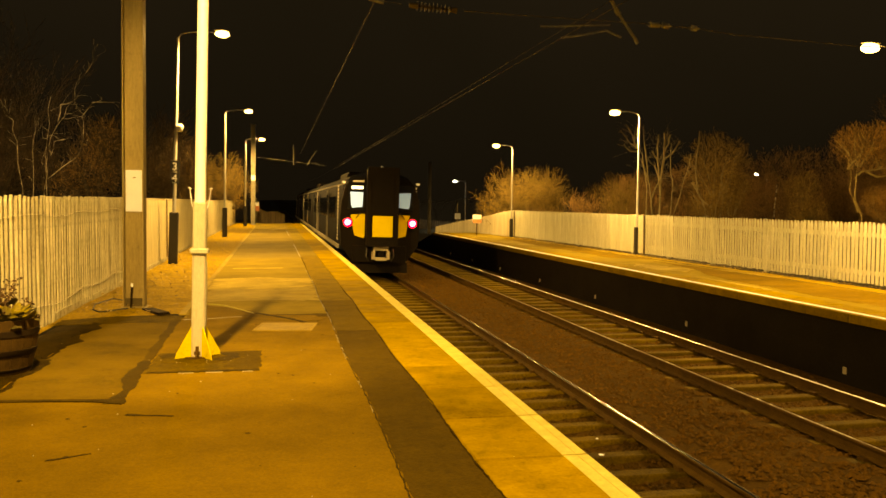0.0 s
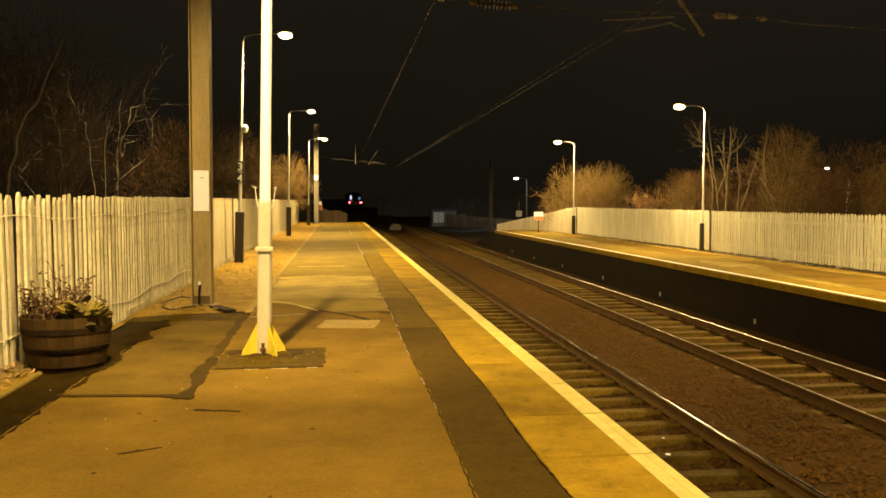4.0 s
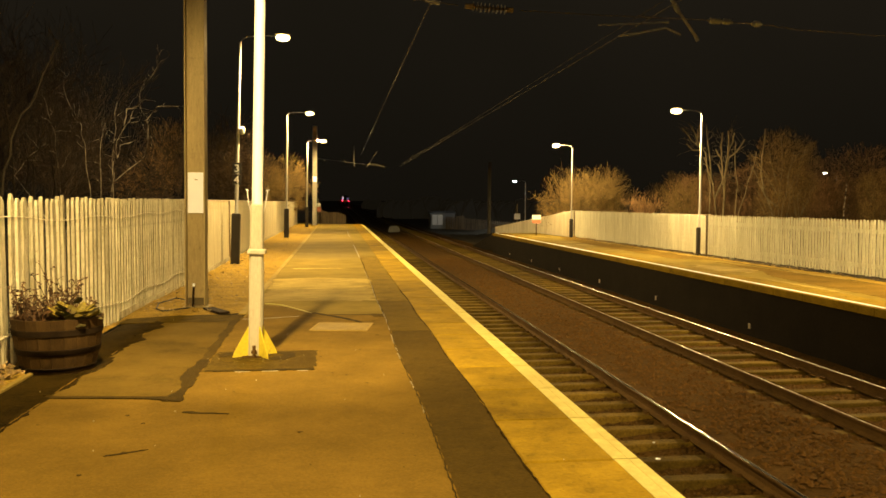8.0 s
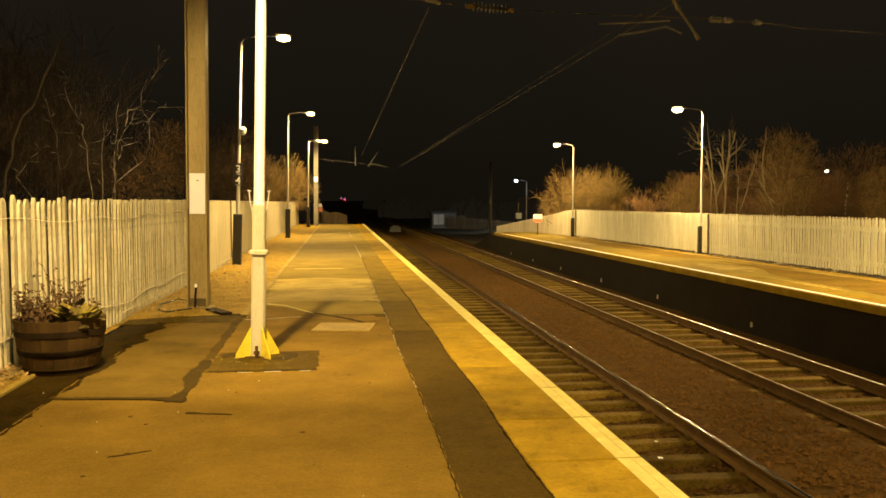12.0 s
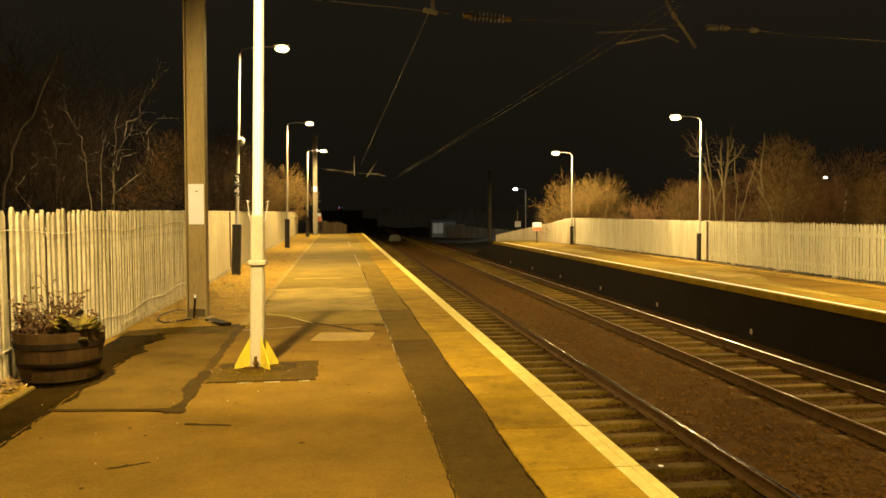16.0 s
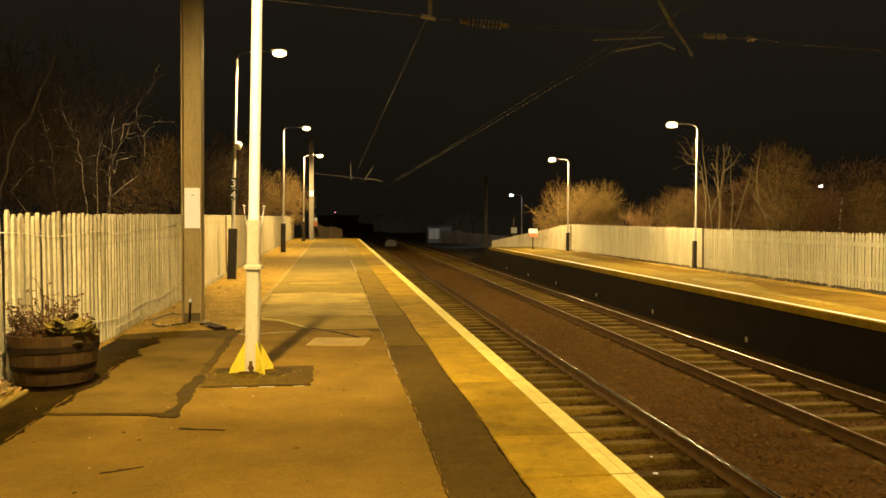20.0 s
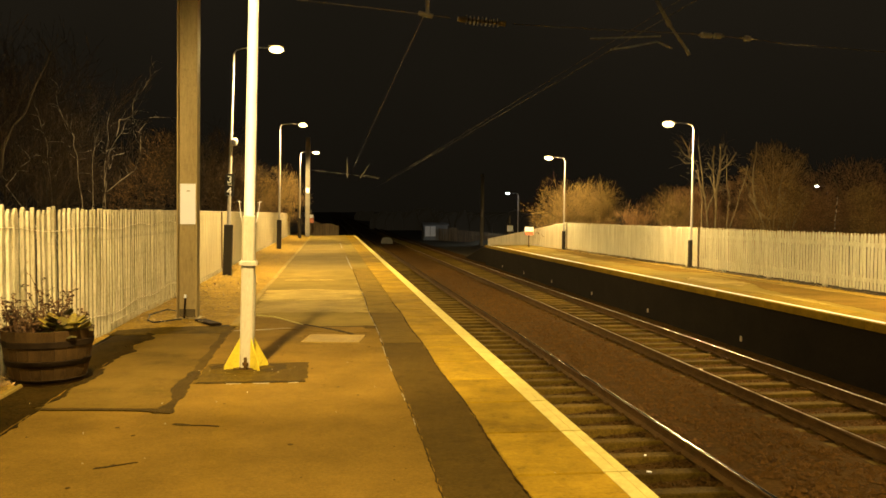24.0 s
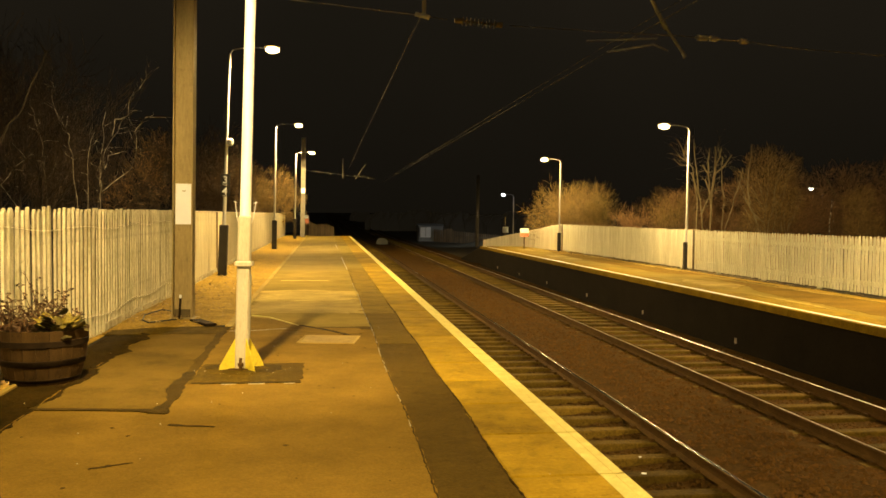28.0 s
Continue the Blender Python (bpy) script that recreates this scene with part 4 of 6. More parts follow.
def build_fence_left():
    f = thing("pale_fence_near", pose(0, 0, 0), "white-painted pointed timber pale fence bound with wire", "fence", kind="structure")
    kinds = [pale_shape(w, h, d).mesh("pale", WHITE_WOOD) for w, h, d in ((0.088, 1.78, 0.034), (0.092, 1.79, 0.032), (0.084, 1.77, 0.036), (0.097, 1.785, 0.032), (0.090, 1.765, 0.034), (0.094, 1.775, 0.038))]
    rough = [pale_shape(w, h, d).mesh("pale", WHITE_WOOD) for w, h, d in ((0.105, 1.80, 0.030), (0.135, 1.77, 0.028), (0.090, 1.79, 0.036), (0.150, 1.765, 0.026), (0.115, 1.75, 0.030), (0.085, 1.78, 0.038))]
    rng = random.Random(41)
    y = 6.2
    far = Shape()
    boards = [Shape().box(-0.011, -0.0745, -0.02, 0.011, 0.0745, h, 0.003).mesh("board", WHITE_BOARD) for h in (1.742, 1.748, 1.745)]
    while y < 18.4:
        x = fence_line(LEFT_X, y) + rng.uniform(-0.012, 0.012) * (1.0 if y < 11.2 else 0.3)
        loose = 1.0 if y < 11.2 else 0.35
        part("pale", rng.choice(rough if y < 11.2 else kinds), WHITE_WOOD, f, at=pose(x, y, rng.uniform(-0.012, 0.012) * loose, rng.uniform(-0.9, 0.9) * loose, rng.uniform(-0.6, 0.6) * loose, 5 + rng.uniform(-6, 6) * loose))
        y += rng.uniform(0.140, 0.180) if y < 11.2 else rng.uniform(0.150, 0.160)
    while y < 71:
        x = fence_line(LEFT_X, y)
        if y < 50:
            part("board", rng.choice(boards), WHITE_BOARD, f, at=pose(x, y, 0.02, 0, 0, rng.uniform(-0.6, 0.6)))
        else:
            far.box(x - 0.011, y - 0.0745, 0.04, x + 0.011, y + 0.0745, 1.765)
        y += 0.15
    tagged(part("far_boards", far, WHITE_BOARD, f), kind="stuff")
    for y0, y1 in ((18.45, 26.0), (26.1, 36.6), (36.6, 71)):
        x0, x1 = fence_line(LEFT_X, y0), fence_line(LEFT_X, y1)
        part("capping", Shape().prism([(x0 - 0.02, y0), (x1 - 0.02, y1), (x1 + 0.022, y1), (x0 + 0.022, y0)], 1.768, 1.785), LINE_WHITE, f, "white capping strip")
    seam = fence_line(LEFT_X, 26.05)
    part("end_post", Shape().box(seam + 0.012, 26.01, 0.0, seam + 0.05, 26.09, 1.76), OLD_FENCE, f, "dark seam post")
    for yy in np.arange(7.4, 71, 2.72):
        x = fence_line(LEFT_X, yy)
        part("fence_post", Shape().box(x - 0.12, yy - 0.05, -0.1, x - 0.03, yy + 0.05, 1.66, 0.01), WHITE_WOOD, f)
    for z, wob in ((1.53, 0.025), (0.30, 0.03)):
        for off in (0.023, -0.022):
            pts = []
            for i in range(79):
                yy = 6.2 + i * 0.155
                pts.append((fence_line(LEFT_X, yy) + off + 0.008 * math.sin(i * 2.1), yy, z + wob * math.sin(i * 0.37) + 0.02 * math.sin(i * 0.11)))
            part("binding_wire", Shape().line(pts, 0.0045 if z > 1 else 0.006, 5), LINE_WHITE, f, "painted twisted wire")
    for yy in np.arange(13.0, 70, 2.4):
        x = fence_line(LEFT_X, yy)
        part("gravel_board", Shape().box(x + 0.015, yy, 0.03, x + 0.035, yy + 2.38, 0.13), WHITE_WOOD, f)


build_fence_left()


def build_fence_right():
    f = thing("pale_fence_far", pose(0, 0, 0), "cream-painted close timber pale fence behind the far platform", "fence", kind="structure")
    kinds = [pale_shape(w, h, 0.012, 0.02).mesh("pale", FENCE_PAINT) for w, h in ((0.092, 1.310), (0.094, 1.315), (0.090, 1.305), (0.096, 1.312))]
    close = [pale_shape(0.1295, h, 0.014, 0.02).mesh("pale", FENCE_PAINT) for h in (1.308, 1.311)]
    rng = random.Random(43)
    far = Shape()
    y = 3.0
    while y < 58.5:
        x = np.interp(y, [0, 18, 27, 43, 58.5], [12.5, 12.22, 12.05, 11.85, 10.75])
        drop = -max(0.0, y - 43) / 15 * 1.22
        if 12 < y < 43:
            part("pale", rng.choice(close if y > 27.1 else kinds), FENCE_PAINT, f, at=pose(x, y, 0.035 + rng.uniform(-0.012, 0.012), rng.uniform(-0.4, 0.4), rng.uniform(-0.2, 0.2), rng.uniform(-1, 1)))
        else:
            h = rng.uniform(1.33, 1.36)
            far.prism([(y - 0.048, drop), (y + 0.048, drop), (y + 0.048, h - 0.04 + drop), (y, h + drop), (y - 0.048, h - 0.04 + drop)], x - 0.011, x + 0.011, "x")
        y += 0.131
    tagged(part("far_pales", far, WHITE_PALES, f), kind="stuff")
    for z in (0.28, 1.08):
        for y0, y1 in ((3, 18), (18, 27), (27, 43)):
            x0, x1 = np.interp([y0, y1], [0, 18, 27, 43, 58.5], [12.5, 12.22, 12.05, 11.85, 10.75])
            part("fence_rail", Shape().prism([(x0 + 0.015, y0), (x1 + 0.015, y1), (x1 + 0.07, y1), (x0 + 0.07, y0)], z - 0.045, z + 0.045), FENCE_PAINT, f)
    for yy in np.arange(4, 46, 2.7):
        x = np.interp(yy, [0, 18, 27, 43, 58.5], [12.5, 12.22, 12.05, 11.85, 10.75])
        part("fence_post", Shape().box(x + 0.075, yy - 0.05, -0.3, x + 0.17, yy + 0.05, 1.28, 0.01), FENCE_PAINT, f)
    # dark seam boards beside the lamp columns
    for yy in (27.1, 42.4):
        x = np.interp(yy, [0, 18, 27, 43, 58.5], [12.5, 12.22, 12.05, 11.85, 10.75])
        part("end_post", Shape().box(x - 0.05, yy - 0.035, -0.05, x - 0.012, yy + 0.035, 1.33), OLD_FENCE, f)


build_fence_right()

# ---- lamps ----


def lamp_head(parent, x, z, reach, glow, swing=0.0):
    side = 1 if reach > 0 else -1
    shell = Shape()
    n = 14
    rows = []
    for k in range(7):
        q = k / 6
        w = 0.085 * (math.sin(math.pi * min(0.97, max(0.06, q * 0.92 + 0.06))) ** 0.6)
        rows.append((q * 0.42 - 0.10, w))
    for u, w in rows:
        shell.v += [(x + side * u, swing + w * math.cos(2 * math.pi * i / n), z + 0.095 + 0.45 * w * max(-0.1, math.sin(2 * math.pi * i / n))) for i in range(n)]
    shell.f = [(k * n + i, k * n + (i + 1) % n, (k + 1) * n + (i + 1) % n, (k + 1) * n + i) for k in range(6) for i in range(n)]
    head = part("lamp_head", shell, GALV, parent, "grey lantern canopy", smooth=True)
    bowl = Shape()
    rows = [(0.02, -0.12), (0.5, -0.104), (0.87, -0.06), (1.0, 0.0), (0.87, 0.06), (0.5, 0.104), (0.02, 0.12)]
    bowl.v = [(x + side * 0.12 + 0.19 * r * math.cos(2 * math.pi * i / 16), swing + 0.125 * r * math.sin(2 * math.pi * i / 16), z + 0.01 + 0.78 * h) for r, h in rows for i in range(16)]
    bowl.f = [(k * 16 + i, k * 16 + (i + 1) % 16, k * 16 + 16 + (i + 1) % 16, k * 16 + 16 + i) for k in range(6) for i in range(16)]
    lens = part("lens", bowl, glow, head, "glowing bowl", smooth=True)
    lens.visible_shadow = False
    return head


def lamp_column(m, height, reach, base_h, base_w, label, group, glow, paint=LAMP_PAINT, post_r=0.052, swing=0.0):
    lamp = thing("platform_lamp", m, label, "lamp post", group)
    part("base_compartment", Shape().box(-base_w / 2, -base_w / 2, -0.05, base_w / 2, base_w / 2, base_h, 0.02), BLACK, lamp, "black base compartment")
    part("column", Shape().lathe([(post_r, base_h - 0.05), (post_r * 0.95, base_h + 0.02), (post_r * 0.72, height - 0.25), (post_r * 0.68, height - 0.12)], 12), paint, lamp, smooth=True)
    arm = [(0, 0, height - 0.14), (reach * 0.06, 0, height - 0.02), (reach * 0.22, swing * 0.22, height + 0.03), (reach * 0.5, swing * 0.5, height + 0.06), (reach * 0.85, swing * 0.9, height + 0.05)]
    part("bracket_arm", Shape().line(arm, 0.013, 8), LAMP_PAINT, lamp, smooth=True)
    lamp_head(lamp, reach * 0.92, height + 0.0, reach, glow, swing)
    return lamp


for ly, lx, dy, tall, end in zip(NEAR_ROW, (-2.5, -2.51, -2.68, -2.36, -2.02), SWING, (6.12, 6.12, 6.17, 6.02, 5.98), (-1.32, -1.32, -1.56, -1.32, -0.95)):
    lamp = lamp_column(pose(lx, ly, 0, 0, 1.9 if ly == 24.34 else 0.8, 0), tall, end - lx, 1.42, 0.23, "tall pale lamp column with black base and lit lantern", "near platform lamps", LAMP_GLOW, swing=dy)
    if ly == 24.34:
        part("camera_dome", Shape().lathe([(0.0, -0.16), (0.06, -0.14), (0.09, -0.07), (0.095, 0.0), (0.05, 0.06), (0.0, 0.07)], 14, (0.10, -0.04, 3.72), False).tube((0, 0, 3.72), (0.06, -0.03, 3.76), 0.02), SIGN_WHITE, lamp, "white camera dome", smooth=True)
        sign = part("number_board", Shape().box(-0.125, -0.10, 2.50, 0.125, -0.075, 2.80, 0.008).box(-0.125, -0.10, 2.19, 0.125, -0.075, 2.48, 0.008), SIGN_BLACK, lamp, "black stop board with white digits")
        for text, z in (("3", 2.55), ("4", 2.24)):
            curve = bpy.data.curves.new("digit", "FONT")
            curve.body, curve.size, curve.align_x, curve.extrude, curve.bevel_depth = text, 0.28, "CENTER", 0.002, 0.004
            curve.materials.append(SIGN_WHITE)
            dg = new("digit", curve)
            dg.parent = sign
            dg.matrix_basis = pose(0, -0.108, z, 90, 0, 0)
            dg["label"] = "white digit " + text
        for z in (2.515, 2.205):
            part("small_bar", Shape().box(-0.06, -0.104, z, 0.06, -0.100, z + 0.01), SIGN_WHITE, sign)
for ly, lx, end, tall in zip(FAR_ROW, (12.0, 11.97, 12.02, 11.77), (11.12, 11.12, 11.2, 10.98), (4.66, 4.66, 4.72, 4.55)):
    lamp_column(pose(lx, ly, 0, 0, 0.3, 0), tall, end - lx, 0.92, 0.17, "pale lamp column with black base and lit lantern by fence", "far platform lamps", LAMP_GLOW, post_r=0.043)
for lx, ly, z, base in ((17.5, 80, 3.7, -1.0), (41.0, 67.8, 4.2, -0.3)):
    lamp_column(pose(lx, ly, base), z - base, -0.95, 0.6, 0.14, "distant grey street lamp with white light", "distant street lamps", LED_GLOW, LAMP_PAINT, 0.055)


def build_front_post():
    p = thing("steel_post", pose(-0.81, 9.83, 0.004, 0, 1.35, 0), "tall cream steel post on a yellow gusseted foot in the platform", "post")
    part("upper_shaft", Shape().lathe([(0.061, 1.68), (0.059, 3.0), (0.057, 6.3), (0.0, 6.32)], 16, caps=False), CREAM, p, smooth=True)
    # lower shaft, door and collar take a darker cream, painting weaker light there
    part("lower_shaft", Shape().box(-0.072, -0.072, 0.0, 0.072, 0.072, 1.70, 0.016), CREAM_SHADED, p)
    part("door", Shape().box(0.0735, -0.05, 0.35, 0.081, 0.05, 1.05, 0.004), CREAM_SHADED, p, "flush access door")
    part("collar", Shape().box(-0.098, -0.098, 1.15, 0.098, 0.098, 1.20, 0.012), CREAM_SHADED, p)
    part("foot_plate", Shape().box(-0.13, -0.13, 0.001, 0.13, 0.13, 0.018), RUST, p)
    for k in range(4):
        g = Shape().prism([(0.07, 0.0), (0.275, 0.0), (0.265, 0.045), (0.085, 0.335), (0.07, 0.335)], -0.006, 0.006, "y")
        part("gusset", g, YELLOW, p, "yellow triangular gusset", at=pose(0, 0, 0.01, 0, 0, 35 + 90 * k))
    part("bolt", Shape().tube((0.0, -0.14, 0.0), (0.0, -0.14, 0.14), 0.018, n=8).tube((0.0, -0.14, 0.05), (0.0, -0.14, 0.085), 0.034, n=6), RUST, p, "rusty anchor bolt")
    for side in (-1, 1):
        part("bracket", Shape().line([(side * 0.072, -0.02, 1.62), (side * 0.092, -0.02, 1.70), (side * 0.112, -0.02, 1.86)], 0.004, 6).line([(side * 0.088, -0.02, 1.845), (side * 0.132, -0.02, 1.855)], 0.0035, 6), CREAM, p)


build_front_post()

# ---- overhead line ----


def build_mast(x, y, base, height, size, plate, label, plate_z=1.545, plate_h=0.66):
    """An H-section with its web square to the line and its flanges along it."""
    m = thing("overhead_line_mast", pose(x, y, base, 0, 0.5, 0), label, "mast", "overhead line masts")
    w, d, t = size, size, 0.022
    part("flange", Shape().box(-w / 2, -d / 2, -0.3, -w / 2 + t, d / 2, height, 0.004), MAST_STEEL, m)
    part("flange", Shape().box(w / 2 - t, -d / 2, -0.3, w / 2, d / 2, height, 0.004), MAST_STEEL, m)
    part("web", Shape().box(-w / 2 + t, -0.008, -0.3, w / 2 - t, 0.008, height), MAST_STEEL, m)
    part("number_plate", Shape().box(-plate / 2, -0.034, plate_z - base, plate / 2, -0.020, plate_z + plate_h - base, 0.003), SIGN_WHITE, m, "blank white plate")
    part("plate_mark", Shape().box(-0.02, -0.038, plate_z + plate_h * 0.81 - base, 0.03, -0.035, plate_z + plate_h * 0.83 - base), LINE_STEEL, m)
    part("base_plate", Shape().box(-w * 0.62, -d * 0.62, -0.02, w * 0.62, d * 0.62, 0.025, 0.006), MAST_STEEL, m)
    return m


MAST_1 = build_mast(-2.19, 14.6, 0.0, 7.6, 0.32, 0.255, "grey steel H-section overhead line mast with white plate")
part("earth_pipe", Shape().line([(-0.035, -0.17, 0.02), (-0.03, -0.165, 0.22), (-0.02, -0.16, 0.36)], 0.015, 8), HOOP, MAST_1, "dark rusty pipe")
part("foot_band", Shape().box(-0.137, -0.0115, 0.03, 0.137, -0.0085, 0.16), MAST_GRIME, MAST_1, "dark grimy band at the mast foot")
part("pipe_cap", Shape().lathe([(0.018, 0.355), (0.022, 0.38), (0.018, 0.41), (0.0, 0.415)], 10, (-0.02, -0.16, 0.0), False), SIGN_WHITE, MAST_1)
FAR_MASTS = [build_mast(-1.62, 67.0, -0.1, 7.6, 0.33, 0.27, "distant grey steel overhead line mast beside the platform", 3.3, 0.4)]
FAR_MASTS.append(build_mast(13.72, 78.0, -1.2, 6.6, 0.26, 0.02, "dark distant overhead line mast beyond the far platform"))
for piece in FAR_MASTS[0].children + FAR_MASTS[1].children:
    if not piece.name.startswith("number_plate"):
        piece.data.materials[0] = LINE_STEEL


def insulator(parent, a, b, n=7, r=0.075):
    a, b = Vector(a), Vector(b)
    s = Shape()
    s.tube(a, b, 0.02, n=8)
    for k in range(n):
        c = a.lerp(b, (k + 0.7) / (n + 0.4))
        d = (b - a).normalized() * 0.012
        s.tube(c - d, c + d, r, r * 0.55, 14)
    body = part("insulator", s, PORCELAIN, parent, "ribbed brown insulator", smooth=True)
    for q0, q1 in ((-0.16, 0.05), (0.95, 1.12)):
        part("end_fitting", Shape().tube(a.lerp(b, q0), a.lerp(b, q1), 0.042, 0.05, 10), GALV, parent, "steel end fitting")
    return body


def build_overhead():
    y = 14.45
    o = thing("overhead_line_span", pose(0, 0, 0), "overhead line cross span with insulators, arms and contact wires", "overhead line")
    for pts in ([(-2.08, y, 5.34), (-0.97, y, 5.24), (1.66, y, 5.03), (2.1, y, 4.98)], [(3.15, y, 4.92), (4.6, y, 4.88), (6.2, y, 4.855), (7.4, y, 4.80), (8.04, y, 4.73), (10.5, y, 4.62), (13.0, y, 4.6)]):
        part("span_wire", Shape().line(pts, 0.009, 5), WIRE, o)
    insulator(o, (2.32, y, 4.965), (2.95, y, 4.925), 9, 0.082)
    for x0, x1, h in ((6.46, 6.64, 4.842), (6.70, 6.82, 4.836), (7.25, 7.35, 4.810)):
        part("wire_clamp", Shape().tube((x0, y, h), (x1, y, h - 0.008), 0.055, 0.05, 10).tube((x0 - 0.05, y, h), (x1 + 0.05, y, h - 0.01), 0.02, n=6), LINE_ZINC, o, "steel wire clamp")
    part("hanger", Shape().tube((1.71, y, 5.00), (1.70, y, 6.2), 0.035, n=8).tube((1.56, y, 5.05), (1.80, y, 5.0), 0.04, n=8), LINE_ZINC, o)
    part("registration_arm", Shape().line([(4.49, y, 4.72), (4.8, y, 4.735), (5.73, y, 4.80)], 0.014, 6), LINE_ZINC, o)
    part("steady_arm", Shape().line([(4.85, y, 4.54), (5.2, y, 4.60), (5.67, y, 4.70), (5.94, y, 4.59)], 0.016, 6), LINE_ZINC, o)
    part("strut_tube", Shape().tube((5.30, y, 6.05), (5.86, y, 5.03), 0.036, n=8).tube((5.86, y, 5.03), (6.20, y, 4.58), 0.026, n=8).tube((5.84, y, 5.06), (5.90, y, 4.98), 0.05, n=8).tube((6.20, y, 4.58), (6.25, y, 4.49), 0.036, n=8), LINE_ZINC, o)
    part("contact_wire", Shape().line([(4.9, -12, 4.56), (4.86, 14.45, 4.54), (4.75, 67, 4.42), (4.6, 120, 4.5)], 0.0075, 5), COPPER, o)
    part("contact_wire", Shape().line([(5.3, -12, 4.95), (5.02, 14.45, 4.77), (4.9, 40, 4.62), (4.75, 67, 4.55)], 0.006, 5), COPPER, o)
    part("messenger_wire", Shape().line([(1.66, 14.45, 5.03), (1.68, 32, 5.02), (1.9, 67, 5.35)], 0.008, 5), COPPER, o)
    for dy in (22, 30):
        part("dropper", Shape().tube((4.93, dy, 4.52), (4.95, dy, 4.70), 0.006, n=4), COPPER, o)
    far = thing("overhead_line_span", pose(0, 67, 0), "distant overhead line cross span between masts", "overhead line")
    part("span_wire", Shape().line([(-1.5, 0, 5.07), (1.4, 0, 4.74), (3.9, 0, 4.46)], 0.006, 5), WIRE, far)
    part("hanger", Shape().tube((1.39, 0, 6.0), (1.39, 0, 4.5), 0.022, n=6), LINE_STEEL, far)
    part("strut_tube", Shape().tube((2.37, 0, 4.45), (3.12, 0, 5.6), 0.018, n=6), LINE_STEEL, far)
    part("steady_arm", Shape().line([(2.6, 0, 4.66), (3.1, 0, 4.64), (3.7, 0, 4.44)], 0.014, 6), LINE_STEEL, far)


build_overhead()

# ---- signs and small platform things ----


def build_platform_sign(x, y, base):
    s = thing("warning_sign", pose(x, y, base), "white and red warning board on a thin post", "sign")
    part("post", Shape().tube((0, 0, -0.1), (0, 0, 1.05), 0.03, n=8), RUST, s, "dark rusty post")
    board = part("board", Shape().box(-0.24, -0.045, 0.645, 0.24, -0.029, 1.085, 0.006), SIGN_WHITE, s)
    part("red_band", Shape().box(-0.232, -0.050, 0.653, 0.232, -0.044, 0.845), SIGN_RED, board)


build_platform_sign(10.56, 45.3, 0.0)


def build_small_board(x, y, base, h, mat_board):
    s = thing("lineside_sign", pose(x, y, base), "small board on a thin post beside the line", "sign")
    part("post", Shape().tube((0, 0, 0), (0, 0, h + 0.9), 0.03, n=8), GALV, s)
    part("board", Shape().box(-0.22, -0.05, h - 0.22, 0.22, -0.035, h + 0.2, 0.006), mat_board, s)
    if mat_board is SIGN_RED:
        part("top_plate", Shape().box(-0.2, -0.05, h + 0.21, 0.2, -0.035, h + 0.5, 0.006), SIGN_WHITE, s, "white plate")


build_small_board(13.0, 62, -1.1, 1.85, SIGN_WHITE)
build_small_board(-1.55, 77, -0.6, 1.75, SIGN_RED)


